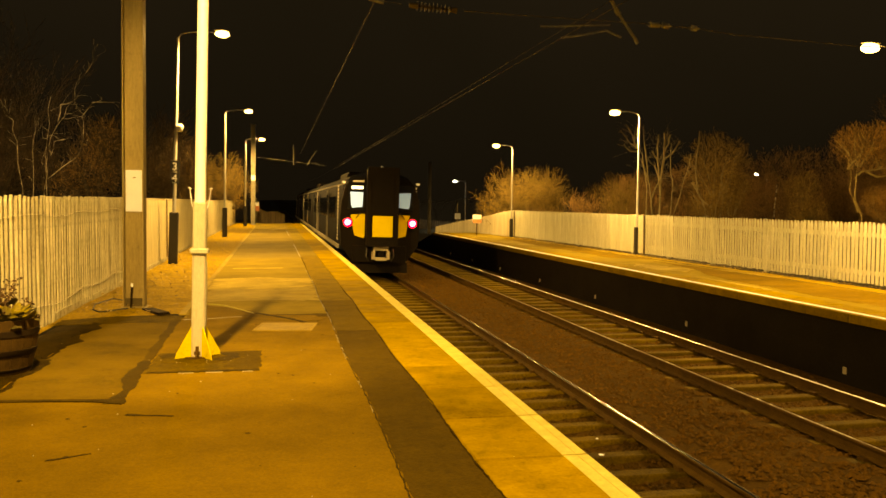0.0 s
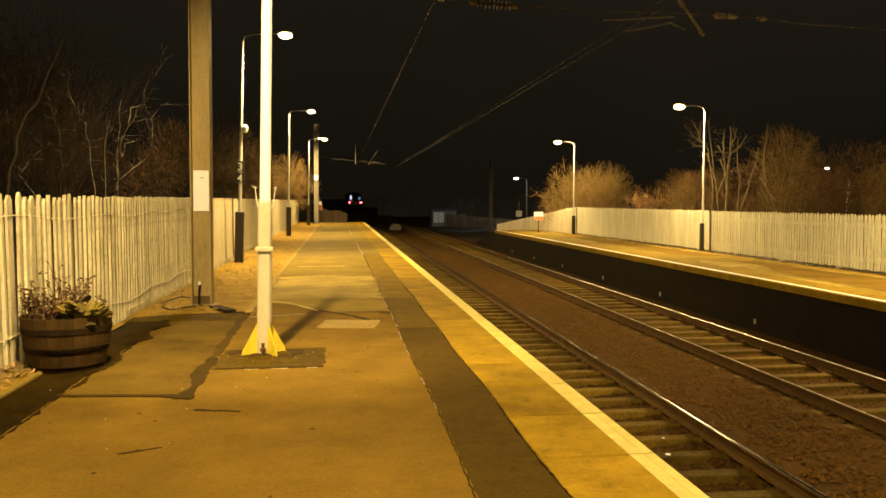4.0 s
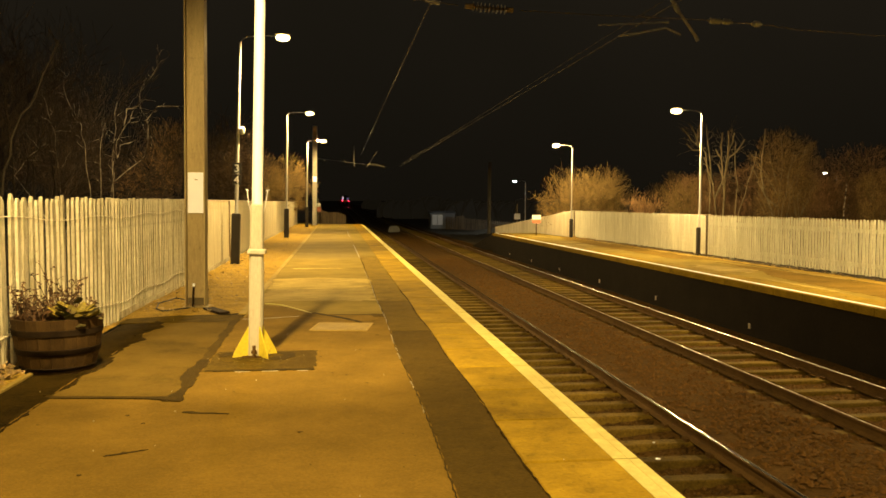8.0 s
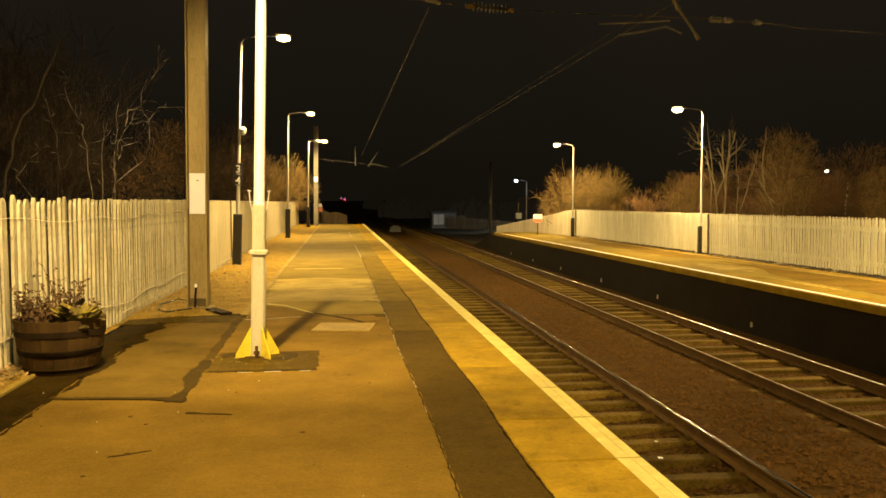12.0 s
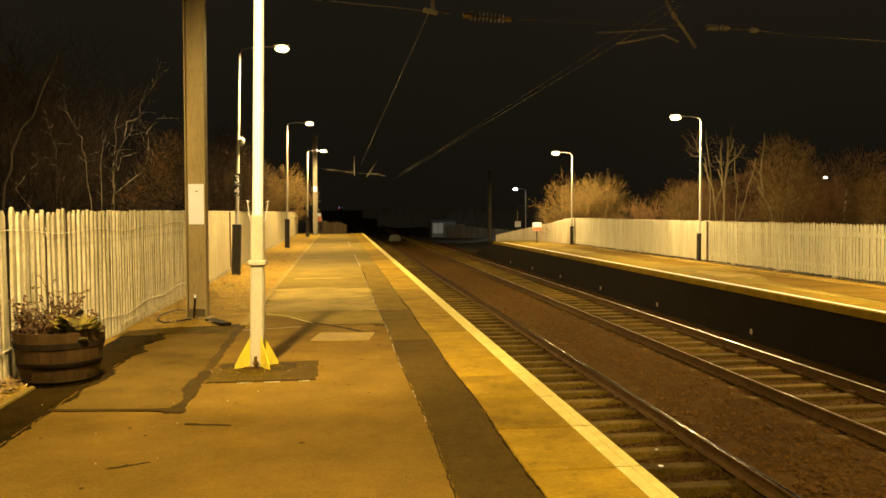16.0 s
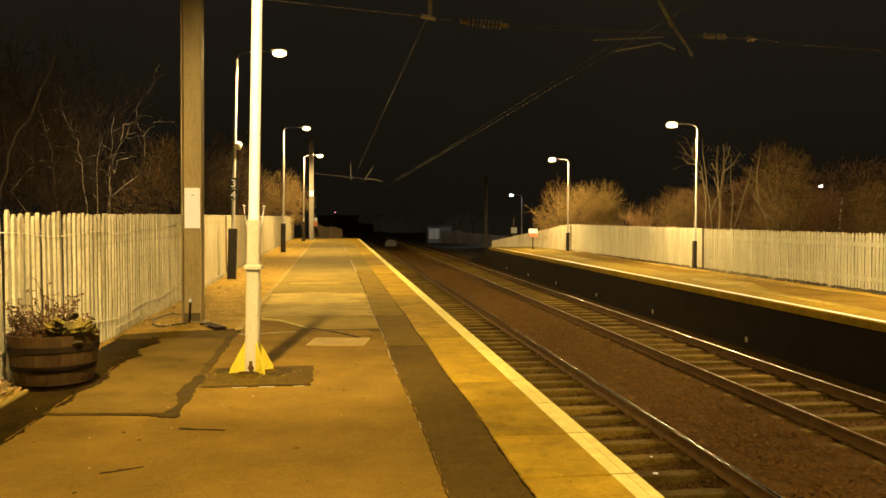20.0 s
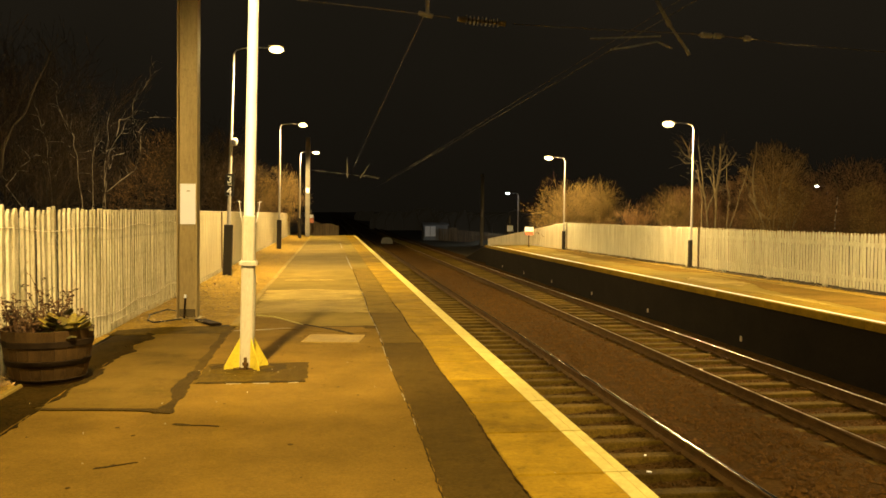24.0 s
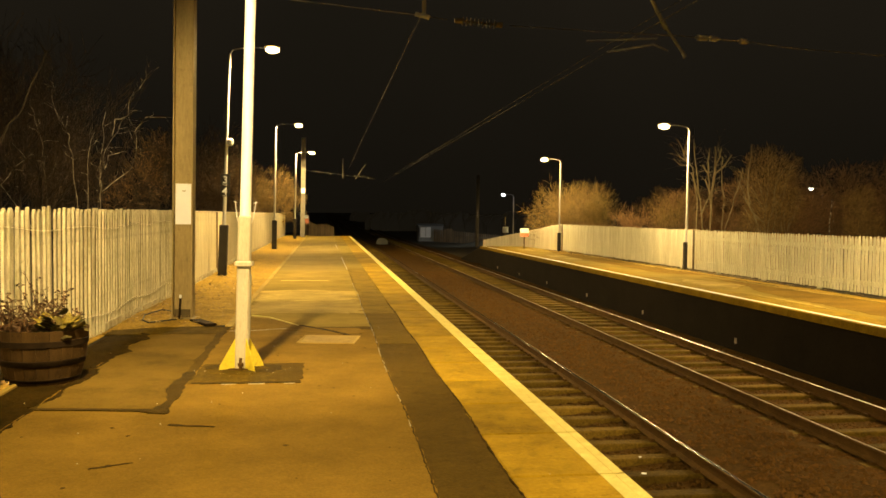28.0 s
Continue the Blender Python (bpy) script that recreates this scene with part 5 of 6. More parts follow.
def build_planter():
    b = thing("barrel_planter", pose(-2.755, 9.32, 0.0), "half oak barrel planter with iron hoops and straggly plants", "planter")
    n, r0, r1, h = 22, 0.35, 0.445, 0.55

    def rad(z):
        q = z / h
        return r0 + (r1 - r0) * q + 0.018 * math.sin(math.pi * q)
    for i in range(n):
        a0, a1 = 2 * math.pi * (i + 0.012) / n, 2 * math.pi * (i + 0.988) / n
        s = Shape()
        zs = [0.0, 0.13, 0.27, 0.4, h]
        for z in zs:
            for r in (rad(z), rad(z) - 0.028):
                s.v += [(r * math.cos(a0), r * math.sin(a0), z), (r * math.cos(a1), r * math.sin(a1), z)]
        for k in range(4):
            o = 4 * k
            s.f += [(o, o + 1, o + 5, o + 4), (o + 3, o + 2, o + 6, o + 7), (o + 1, o + 3, o + 7, o + 5), (o + 2, o, o + 4, o + 6)]
        s.f += [(16, 17, 19, 18), (0, 2, 3, 1)]
        part("stave", s, OAK, b)
    for z0, z1 in ((0.03, 0.065), (0.19, 0.255), (0.385, 0.45)):
        part("hoop", Shape().lathe([(rad(z0) + 0.001, z0), (rad(z0) + 0.006, z0 + 0.004), (rad(z1) + 0.006, z1 - 0.004), (rad(z1) + 0.001, z1)], 44, caps=False), HOOP, b, "dark iron hoop", smooth=True)
    part("soil", Shape().lathe([(rad(0.40) - 0.03, 0.40), (rad(0.46) - 0.03, 0.455), (0.2, 0.485), (0.0, 0.49)], 26), SOIL_AND_SHADE, b)
    rng = random.Random(51)
    stems = Shape()
    clumps = [(-0.30, -0.10, 0.40), (-0.24, 0.12, 0.30), (-0.16, -0.16, 0.18), (-0.08, 0.20, 0.62), (-0.05, -0.05, 0.26), (0.00, 0.14, 0.40), (0.08, -0.10, 0.20), (0.11, 0.22, 0.46), (-0.33, 0.02, 0.44), (0.24, 0.16, 0.24)]
    for cx, cy, tall in clumps:
        for _ in range(8):
            pts = [Vector((cx + rng.gauss(0, 0.03), cy + rng.gauss(0, 0.03), 0.46))]
            d = Vector((rng.uniform(-0.28, 0.28), rng.uniform(-0.28, 0.28), 1))
            length = tall * rng.uniform(0.45, 1.08)
            for k in range(4):
                d = (d + Vector((rng.uniform(-0.28, 0.28), rng.uniform(-0.28, 0.28), 0.1))).normalized()
                pts.append(pts[-1] + d * length / 4)
            for k in range(4):
                stems.tube(pts[k], pts[k + 1], 0.0075 - 0.0012 * k, 0.0063 - 0.0012 * k, 4, False)
                for _ in range(3):
                    q = pts[k + 1] + Vector((rng.uniform(-0.035, 0.035), rng.uniform(-0.035, 0.035), rng.uniform(-0.01, 0.04)))
                    stems.tube(pts[k + 1], q, 0.004, 0.0025, 3, False)
                    e = Vector((rng.uniform(-1, 1), rng.uniform(-1, 1), rng.uniform(-0.6, 0.6))) * 0.024
                    f = e.orthogonal().normalized() * 0.014
                    stems.add([tuple(q), tuple(q + e + f), tuple(q + 2 * e), tuple(q + e - f)], [(0, 1, 2, 3)])
    tagged(part("dead_foliage", stems, DRY_STEM, b, "brown straggly dead stems"), kind="stuff")
    leaves = Shape()
    for _ in range(60):
        a, r = rng.uniform(0, 6.28), 0.17 * rng.random() ** 0.5
        c = Vector((0.20 + r * 1.1 * math.cos(a), -0.12 + r * math.sin(a), 0.50 + rng.uniform(0, 0.17) * (1.2 - r * 4)))
        d = Vector((math.cos(a), math.sin(a), rng.uniform(-0.3, 0.9))).normalized()
        side = d.cross(Vector((0, 0, 1))).normalized()
        k, w = rng.uniform(0.08, 0.16), rng.uniform(0.035, 0.065)
        up = Vector((0, 0, 0.012))
        leaves.add([tuple(c), tuple(c + d * k * 0.35 + side * w - up), tuple(c + d * k * 0.8 + side * w * 0.8 - up), tuple(c + d * k), tuple(c + d * k * 0.8 - side * w * 0.8 - up), tuple(c + d * k * 0.35 - side * w - up), tuple(c + d * k * 0.5 + up)], [(0, 1, 6), (1, 2, 6), (2, 3, 6), (3, 4, 6), (4, 5, 6), (5, 0, 6)])
    tagged(part("leaves", leaves, LEAF, b, "yellow-green leafy clump"), kind="stuff")


build_planter()


def build_cables():
    c = tagged(part("ground_cable", Shape().line([(-2.25, 14.3, 0.03), (-2.6, 13.9, 0.03), (-2.75, 14.2, 0.035), (-2.85, 14.9, 0.04), (-2.7, 15.6, 0.05), (-2.45, 15.2, 0.06), (-2.3, 14.6, 0.08)], 0.012, 6), BLACK), "black cable lying in a loop by the mast", "cable")
    b = thing("timber_offcut", pose(-1.78, 13.9, 0.012, 0, 0, -62), "dark weathered board lying by the mast foot", "board")
    part("plank", Shape().box(-0.35, -0.09, 0.0, 0.35, 0.09, 0.035, 0.008), HOOP, b)


build_cables()


def build_scrap(x, y, z, r):
    rng = random.Random(int(y * 100))
    s = Shape().prism([(r * rng.uniform(0.5, 1.2) * math.cos(a), r * rng.uniform(0.5, 1.2) * math.sin(a)) for a in (k * 0.9 for k in range(7))], 0.0, 0.006)
    p = thing("paper_scrap", pose(x, y, z, 4, 3, 20), "small crumpled white scrap of paper on a sleeper", "litter", "scraps of litter")
    part("scrap", s, SIGN_WHITE, p)


for sx, sy, sr in ((3.63, 9.18, 0.035), (3.83, 9.83, 0.02), (3.2, 7.88, 0.015)):
    build_scrap(sx, sy, -1.122, sr)

# ---- trees ----


def grow(shape, rng, start, heading, length, radius, level, spread, fine, lift=0.12, sides=5, thin=0.003):
    """A crooked branch that splits; twigs thinner than fine go to the second shape."""
    bark, twigs = shape
    p, d = Vector(start), Vector(heading).normalized()
    steps = 4 if level > 1 else 3
    r = radius
    for k in range(steps):
        d = (d + Vector((rng.uniform(-1, 1), rng.uniform(-1, 1), rng.uniform(-0.6, 0.9))) * 0.20 + Vector((0, 0, lift * 0.5))).normalized()
        q = p + d * length / steps
        r1 = r * 0.84
        (bark if r > fine else twigs).tube(p, q, max(r, thin), max(r1, thin), sides if r > fine else 3, False)
        if level > 0 and k > 0:
            for _ in range(2 if level < 3 else 1):
                a = rng.uniform(0, 6.28)
                u = d.orthogonal().normalized()
                side = u * math.cos(a) + d.cross(u) * math.sin(a)
                h = (d * (1 - spread) + side * spread + Vector((0, 0, lift))).normalized()
                grow(shape, rng, q, h, length * rng.uniform(0.5, 0.75), r1 * rng.uniform(0.5, 0.68), level - 1, spread, fine, lift, sides, thin)
        p, r = q, r1
    if level > 0:
        grow(shape, rng, p, d, length * 0.68, r * 0.8, level - 1, spread, fine, lift, sides, thin)


def bare_tree(x, y, z, stems, height, level, seed, label, bark=BARK, spread=0.55, lean=0.25, radius=0.05, lift=0.12, leaves=0, name="bare_tree", twig=None, thin=0.0065):
    rng = random.Random(seed)
    t = thing(name, pose(x, y, z), label, "tree" if name == "bare_tree" else "bush", "trackside trees")
    b, w = Shape(), Shape()
    foot = 0.13 * stems ** 0.5
    b.lathe([(foot, -0.16), (foot * 0.9, -0.05), (foot * 0.3, 0.04)], 10)
    for k in range(stems):
        a = 2 * math.pi * k / stems + rng.uniform(-0.4, 0.4)
        out = rng.uniform(0.3, 1.0) * lean
        grow((b, w), rng, (0.12 * stems ** 0.5 * math.cos(a) * rng.random(), 0.12 * stems ** 0.5 * math.sin(a) * rng.random(), -0.1), (out * math.cos(a), out * math.sin(a), 1), height * rng.uniform(0.42, 0.55), radius * rng.uniform(0.7, 1.1), level, spread, radius * 0.22, lift, 5, thin)
    part("trunk", b, bark, t, "bare branching stems", smooth=True)
    tagged(part("crown", w, twig or (TWIG_DARK if bark is BARK else TWIG), t, "fine bare twigs"), kind="stuff")
    if leaves:
        lv = Shape()
        picks = w.v[::3]
        for _ in range(leaves):
            c = Vector(rng.choice(picks)) + Vector((rng.uniform(-0.1, 0.1), rng.uniform(-0.1, 0.1), rng.uniform(-0.1, 0.1)))
            e = Vector((rng.uniform(-1, 1), rng.uniform(-1, 1), rng.uniform(-1, 1))).normalized() * rng.uniform(0.018, 0.035)
            f = e.orthogonal().normalized() * 0.011
            lv.add([tuple(c - e), tuple(c + f), tuple(c + e), tuple(c - f)], [(0, 1, 2, 3)])
        tagged(part("leaves", lv, DEAD_LEAF, t, "few dry leaves"), kind="stuff")
    return t


def limb_tree(x, y, limbs, seed, label, bark, thick, size=1.0):
    """A sparse tree: crooked limbs given as (x, z) bends from the foot, each with a few short side twigs."""
    rng = random.Random(seed)
    t = thing("bare_tree", pose(x, y, -0.05), label, "tree", "trackside trees")
    b, w = Shape(), Shape()
    deep = rng.uniform(-0.08, 0.08)
    b.lathe([(0.28, -0.12), (0.20, -0.02), (0.05, 0.05)], 8)
    for limb in limbs:
        r = thick * rng.uniform(0.75, 1.1)
        pts = []
        for k, (u, z) in enumerate(limb):
            pts.append(Vector((u - x, deep * z + (rng.uniform(-0.05, 0.05) if k else 0), z + 0.05)))
        for p, q in zip(pts, pts[1:]):
            r1 = r * 0.88
            m = p.lerp(q, 0.5) + Vector((rng.uniform(-0.05, 0.05), 0, rng.uniform(-0.03, 0.03)))
            b.tube(p, m, r, (r + r1) / 2, 6, False)
            b.tube(m, q, (r + r1) / 2, r1, 6, False)
            r = r1
            for _ in range(4 if size > 1 else 2):
                d = (q - p).normalized() * 0.6 + Vector((rng.choice((-1, 1)) * rng.uniform(0.4, 1.1), rng.uniform(-0.6, 0.6), rng.uniform(-0.5, 0.6)))
                o = p.lerp(q, rng.random())
                for k in range(rng.choice((2, 3, 5))):
                    e = o + d.normalized() * size * rng.uniform(0.05, 0.13)
                    w.tube(o, e, size * max(0.0010, 0.0026 - 0.0005 * k), size * max(0.0008, 0.0021 - 0.0005 * k), 4, False)
                    o, d = e, d + Vector((rng.uniform(-0.9, 0.9), rng.uniform(-0.5, 0.5), rng.uniform(-0.7, 0.7)))
    part("trunk", b, bark, t, "crooked bare stems", smooth=True)
    tagged(part("crown", w, TWIG_DARK if bark is BARK else bark, t, "sparse bare twigs"), kind="stuff")


def crown_tree(x, y, limbs, domes, seed, label, bark, twig, thick, count, fine=0.006, name="bare_tree", reach=0.30):
    """Crooked limbs under a rounded haze of fine twigs; domes are (x, z, half width, half height) with ragged, gappy edges."""
    rng = random.Random(seed)
    t = thing(name, pose(x, y, -0.2), label, "tree" if name == "bare_tree" else "bush", "trackside trees")
    b, w = Shape(), Shape()
    b.lathe([(0.26, -0.1), (0.16, 0.06), (0.05, 0.22)], 8)
    for limb in limbs:
        r = thick * rng.uniform(0.8, 1.1)
        pts = [Vector((u - x, rng.uniform(-0.15, 0.15) if k else 0, z + 0.2)) for k, (u, z) in enumerate(limb)]
        for p, q in zip(pts, pts[1:]):
            m = p.lerp(q, 0.5) + Vector((rng.uniform(-0.06, 0.06), rng.uniform(-0.06, 0.06), 0))
            b.tube(p, m, r, r * 0.84, 6, False)
            b.tube(m, q, r * 0.84, r * 0.66, 6, False)
            r *= 0.66
    total = sum(rx * rz for _, _, rx, rz in domes)
    for cx, cz, rx, rz in domes:
        c = Vector((cx - x, 0, cz + 0.2))
        # boughs spread through each dome
        for _ in range(7):
            a = rng.uniform(0, 6.28)
            o = c + Vector((0.15 * rx * math.cos(a), 0.15 * rx * math.sin(a), -0.9 * rz))
            e = c + Vector((0.85 * rx * math.cos(a), 0.85 * rx * math.sin(a), rng.uniform(0.1, 0.8) * rz))
            m = o.lerp(e, 0.5) + Vector((rng.uniform(-0.2, 0.2), 0, 0.15 * rz))
            b.tube(o, m, thick * 0.42, thick * 0.33, 5, False)
            b.tube(m, e, thick * 0.33, thick * 0.16, 5, False)
        n = int(count * rx * rz / total)
        while n > 0:
            u = Vector((rng.gauss(0, 1), rng.gauss(0, 1), rng.gauss(0, 1))).normalized()
            q = rng.random() ** 0.45
            p = Vector((u.x * rx, u.y * rx, u.z * rz)) * q
            lump = noise.noise((p + Vector((seed, 0, 0))) * 1.7)
            if q > 0.72 + 0.6 * lump + 0.35 * rng.random() or noise.noise((p + Vector((0, seed, 3))) * 2.6) < -0.22:
                n -= 0.25
                continue
            p += c
            d = (Vector((u.x, u.y, u.z + 0.5)) * 0.7 + Vector((rng.uniform(-1, 1), rng.uniform(-1, 1), rng.uniform(-0.9, 0.9)))).normalized()
            m = p + d * reach * rng.uniform(0.3, 0.8)
            d = (d + Vector((rng.uniform(-0.7, 0.7), rng.uniform(-0.7, 0.7), rng.uniform(-0.4, 0.5)))).normalized()
            w.tube(p, m, fine, fine * 0.8, 3, False)
            w.tube(m, m + d * reach * rng.uniform(0.2, 0.6), fine * 0.8, fine * 0.5, 3, False)
            n -= 1
    part("trunk", b, bark, t, "crooked bare stems", smooth=True)
    tagged(part("crown", w, twig, t, "haze of fine bare twigs"), kind="stuff")


limb_tree(-3.95, 16.6, [[(-3.98, 0), (-3.92, 1.8), (-3.84, 2.8), (-3.6, 3.2), (-3.42, 3.5), (-3.37, 3.8), (-3.1, 4.15), (-3.0, 4.45)], [(-3.85, 2.5), (-3.77, 2.75), (-3.58, 2.8)], [(-3.71, 3.1), (-3.65, 3.4), (-3.46, 3.45)], [(-3.9, 2.1), (-3.4, 2.5), (-3.28, 3.1), (-3.27, 3.25), (-3.12, 3.45), (-2.75, 3.45)]], 201, "crooked pale-stemmed bare tree behind the white fence", BARK_SILVER_LIT, 0.0075)
limb_tree(-4.2, 16.8, [[(-4.1, 0), (-4.07, 1.9), (-4.04, 2.5), (-3.98, 3.1), (-3.96, 3.6)], [(-4.25, 0), (-4.26, 1.95), (-4.27, 2.6), (-4.22, 3.0), (-4.19, 3.3)]], 202, "slender pale-stemmed bare sapling behind the white fence", BARK_SILVER_LIT, 0.006)
limb_tree(-4.4, 16.7, [[(-4.4, 0), (-4.36, 1.95), (-4.41, 2.75), (-4.47, 3.1), (-4.59, 3.35), (-4.72, 3.6), (-4.75, 3.9), (-4.64, 4.05)]], 203, "hooked pale-stemmed bare sapling behind the white fence", BARK_SILVER_LIT, 0.006)
limb_tree(-5.0, 16.6, [[(-4.85, 0), (-4.88, 2.0), (-4.94, 2.75), (-4.99, 3.1), (-5.06, 3.35), (-5.12, 3.6)], [(-5.0, 1.2), (-5.65, 2.2), (-5.46, 2.5), (-5.12, 2.8)]], 204, "thin bare sapling behind the white fence", BARK_SILVER_LIT, 0.0055)
limb_tree(-4.6, 13.0, [[(-4.7, 0), (-4.56, 2.15), (-4.45, 2.6), (-4.32, 2.95), (-4.1, 3.2), (-4.0, 3.55), (-3.78, 4.0)]], 205, "dim leaning bare tree close behind the white fence", BARK, 0.02)
crown_tree(-3.3, 17.3, [[(-3.3, -0.1), (-3.35, 1.6), (-3.1, 2.8)], [(-3.35, 1.3), (-3.5, 2.2)]], [(-3.3, 2.3, 0.50, 0.55), (-3.05, 2.9, 0.38, 0.40), (-3.75, 2.0, 0.40, 0.40)], 206, "rust-brown straggly bush tangled behind the white fence", BARK, TWIG_RUST, 0.014, 1100, 0.0022, "bare_bush", 0.16)
bare_tree(-5.9, 18.2, -0.05, 4, 4.6, 4, 101, "bare many-stemmed tree behind the white fence", lean=0.35, thin=0.003)
bare_tree(-6.4, 13.4, -0.05, 3, 4.8, 3, 102, "bare leaning tree behind the white fence", lean=0.3, thin=0.003)
bare_tree(-6.8, 19.5, -0.05, 4, 5.0, 4, 103, "bare scrubby tree behind the white fence", lean=0.35, thin=0.003)
bare_tree(-6.0, 22.5, -0.05, 5, 3.6, 4, 104, "bare thicket bush behind the white fence", lean=0.5, radius=0.035, name="bare_bush", leaves=150, thin=0.003)
bare_tree(-8.6, 15.5, -0.05, 3, 5.4, 4, 105, "tall bare tree in the dark behind the fence", lean=0.25, thin=0.003)
bare_tree(-5.5, 33.0, -0.05, 5, 4.4, 4, 106, "bare bush with a few dry leaves beside lamp column", lean=0.45, radius=0.04, name="bare_bush", leaves=500)
bare_tree(-5.2, 45.0, -0.05, 5, 4.2, 4, 107, "bare bush with a few dry leaves behind the fence", lean=0.45, radius=0.04, name="bare_bush", leaves=700)
bare_tree(-4.9, 56.0, -0.05, 5, 4.0, 3, 108, "bare bush behind the fence near the platform end", lean=0.45, radius=0.04, name="bare_bush", leaves=1800, twig=TWIG)
bare_tree(-5.1, 66.0, -0.4, 10, 4.6, 4, 109, "rounded scrubby bush lit beside the last lamp", BARK_PALE, 0.6, 0.7, 0.04, 0.1, 1600, "bare_bush", twig=TWIG)
bare_tree(13.5, 47.0, -0.3, 30, 3.5, 3, 111, "dense rounded bare bush lit by the platform lamp", BARK_PALE, 0.6, 0.72, 0.035, 0.08, 1980, "bare_bush", thin=0.0060)
bare_tree(14.9, 48.6, -0.3, 20, 3.4, 3, 112, "dense twiggy bush beside the lit bush", BARK_PALE, 0.6, 0.6, 0.035, 0.10, 1320, "bare_bush", thin=0.0060)
limb_tree(18.05, 40.0, [[(18.2, 0), (18.1, 1.2), (18.0, 2.5), (17.83, 3.6), (17.69, 4.55), (17.63, 5.5)], [(17.98, 2.6), (17.7, 3.4), (17.5, 3.9)], [(18.05, 1.9), (18.5, 2.9), (18.2, 3.6)]], 211, "slender pale-barked bare tree behind the far fence", BARK_WHITE, 0.038, 2.6)
limb_tree(18.66, 40.3, [[(18.66, 0), (18.66, 2.1), (18.5, 3.07), (18.43, 3.9), (18.15, 4.3)], [(18.45, 3.8), (18.42, 4.5), (18.46, 5.1)], [(18.64, 2.3), (18.7, 3.6), (18.77, 4.4), (18.77, 5.2)], [(18.7, 3.2), (18.83, 3.9), (19.2, 4.2), (19.63, 4.8)], [(18.76, 4.1), (19.05, 4.7), (19.1, 5.1)]], 212, "forked pale-barked bare tree behind the far fence", BARK_WHITE, 0.045, 2.6)
limb_tree(19.3, 40.6, [[(19.3, 0), (19.35, 2.0), (19.4, 2.5), (19.26, 3.2), (19.2, 4.7)], [(19.3, 0.4), (19.8, 2.2), (20.1, 3.2), (20.3, 4.2)]], 213, "thin bare tree with a bent stem behind the far fence", BARK_WHITE, 0.032, 2.6)
limb_tree(17.5, 39.5, [[(17.6, 0), (17.6, 2.5), (17.34, 4.1), (17.1, 4.35), (16.63, 4.65), (16.2, 5.2)], [(17.05, 4.35), (16.85, 4.9), (16.5, 5.5)], [(17.2, 4.25), (16.75, 4.2), (16.4, 4.5)], [(16.9, 4.5), (16.95, 5.1), (17.0, 5.4)]], 214, "bare tree leaning out over the far fence", BARK_WHITE, 0.034, 2.4)
crown_tree(21.5, 40.0, [[(21.4, -0.2), (20.9, 1.2), (20.4, 2.6), (19.8, 3.6)], [(20.5, 2.4), (20.45, 4.0), (20.5, 5.3)], [(21.5, -0.2), (21.3, 1.6), (21.5, 3.2), (21.3, 5.0)], [(21.6, -0.2), (21.9, 1.8), (22.4, 3.4), (22.6, 4.4)], [(21.3, 1.5), (20.6, 2.0), (20.1, 2.8)], [(21.9, 1.8), (21.7, 3.0), (22.0, 4.2)]], [(21.5, 3.6, 1.65, 1.65), (21.3, 1.6, 1.25, 1.3), (22.3, 2.4, 0.95, 1.4)], 114, "dense oval bare tree behind the far fence", BARK_WHITE, TWIG_GOLD, 0.045, 9500, 0.006)
bare_tree(16.6, 41.0, -0.2, 5, 2.9, 3, 115, "low bare bush behind the far fence", BARK_PALE, 0.55, 0.5, 0.035, 0.12, 700, "bare_bush")
crown_tree(24.9, 42.0, [[(24.9, -0.2), (24.8, 1.5), (25.1, 3.0)], [(24.8, 1.2), (24.3, 2.4), (24.1, 3.2)]], [(24.9, 2.1, 1.2, 1.2), (26.0, 1.7, 1.0, 1.0)], 116, "dark twiggy tree behind the far fence", BARK_PALE, TWIG_WARM, 0.035, 4200, 0.0062)
crown_tree(25.1, 38.0, [[(25.0, -0.2), (24.9, 1.5), (24.7, 3.0)], [(24.9, 1.2), (25.4, 2.4), (25.5, 3.0)]], [(24.9, 2.5, 0.8, 0.8), (25.2, 1.2, 1.1, 0.9)], 120, "rounded brown bush behind the far fence", BARK_PALE, TWIG_GOLD, 0.03, 3600, 0.0055)
limb_tree(24.3, 40.0, [[(24.58, 0), (24.60, 1.1), (24.62, 2.0), (24.62, 2.75)]], 215, "thin silver-barked sapling behind the far fence", BARK_SILVER_LIT, 0.03, 1.5)
for bx, by, seed in ((15.9, 43.5, 130), (18.1, 42.6, 131), (19.9, 42.4, 132), (23.2, 41.0, 133), (27.2, 40.0, 136)):
    bare_tree(bx, by, -0.2, 6, 2.2, 3, seed, "low brown thicket bush behind the far fence", BARK_PALE, 0.55, 0.55, 0.035, 0.12, 250, "bare_bush", twig=TWIG_WARM, thin=0.0075)
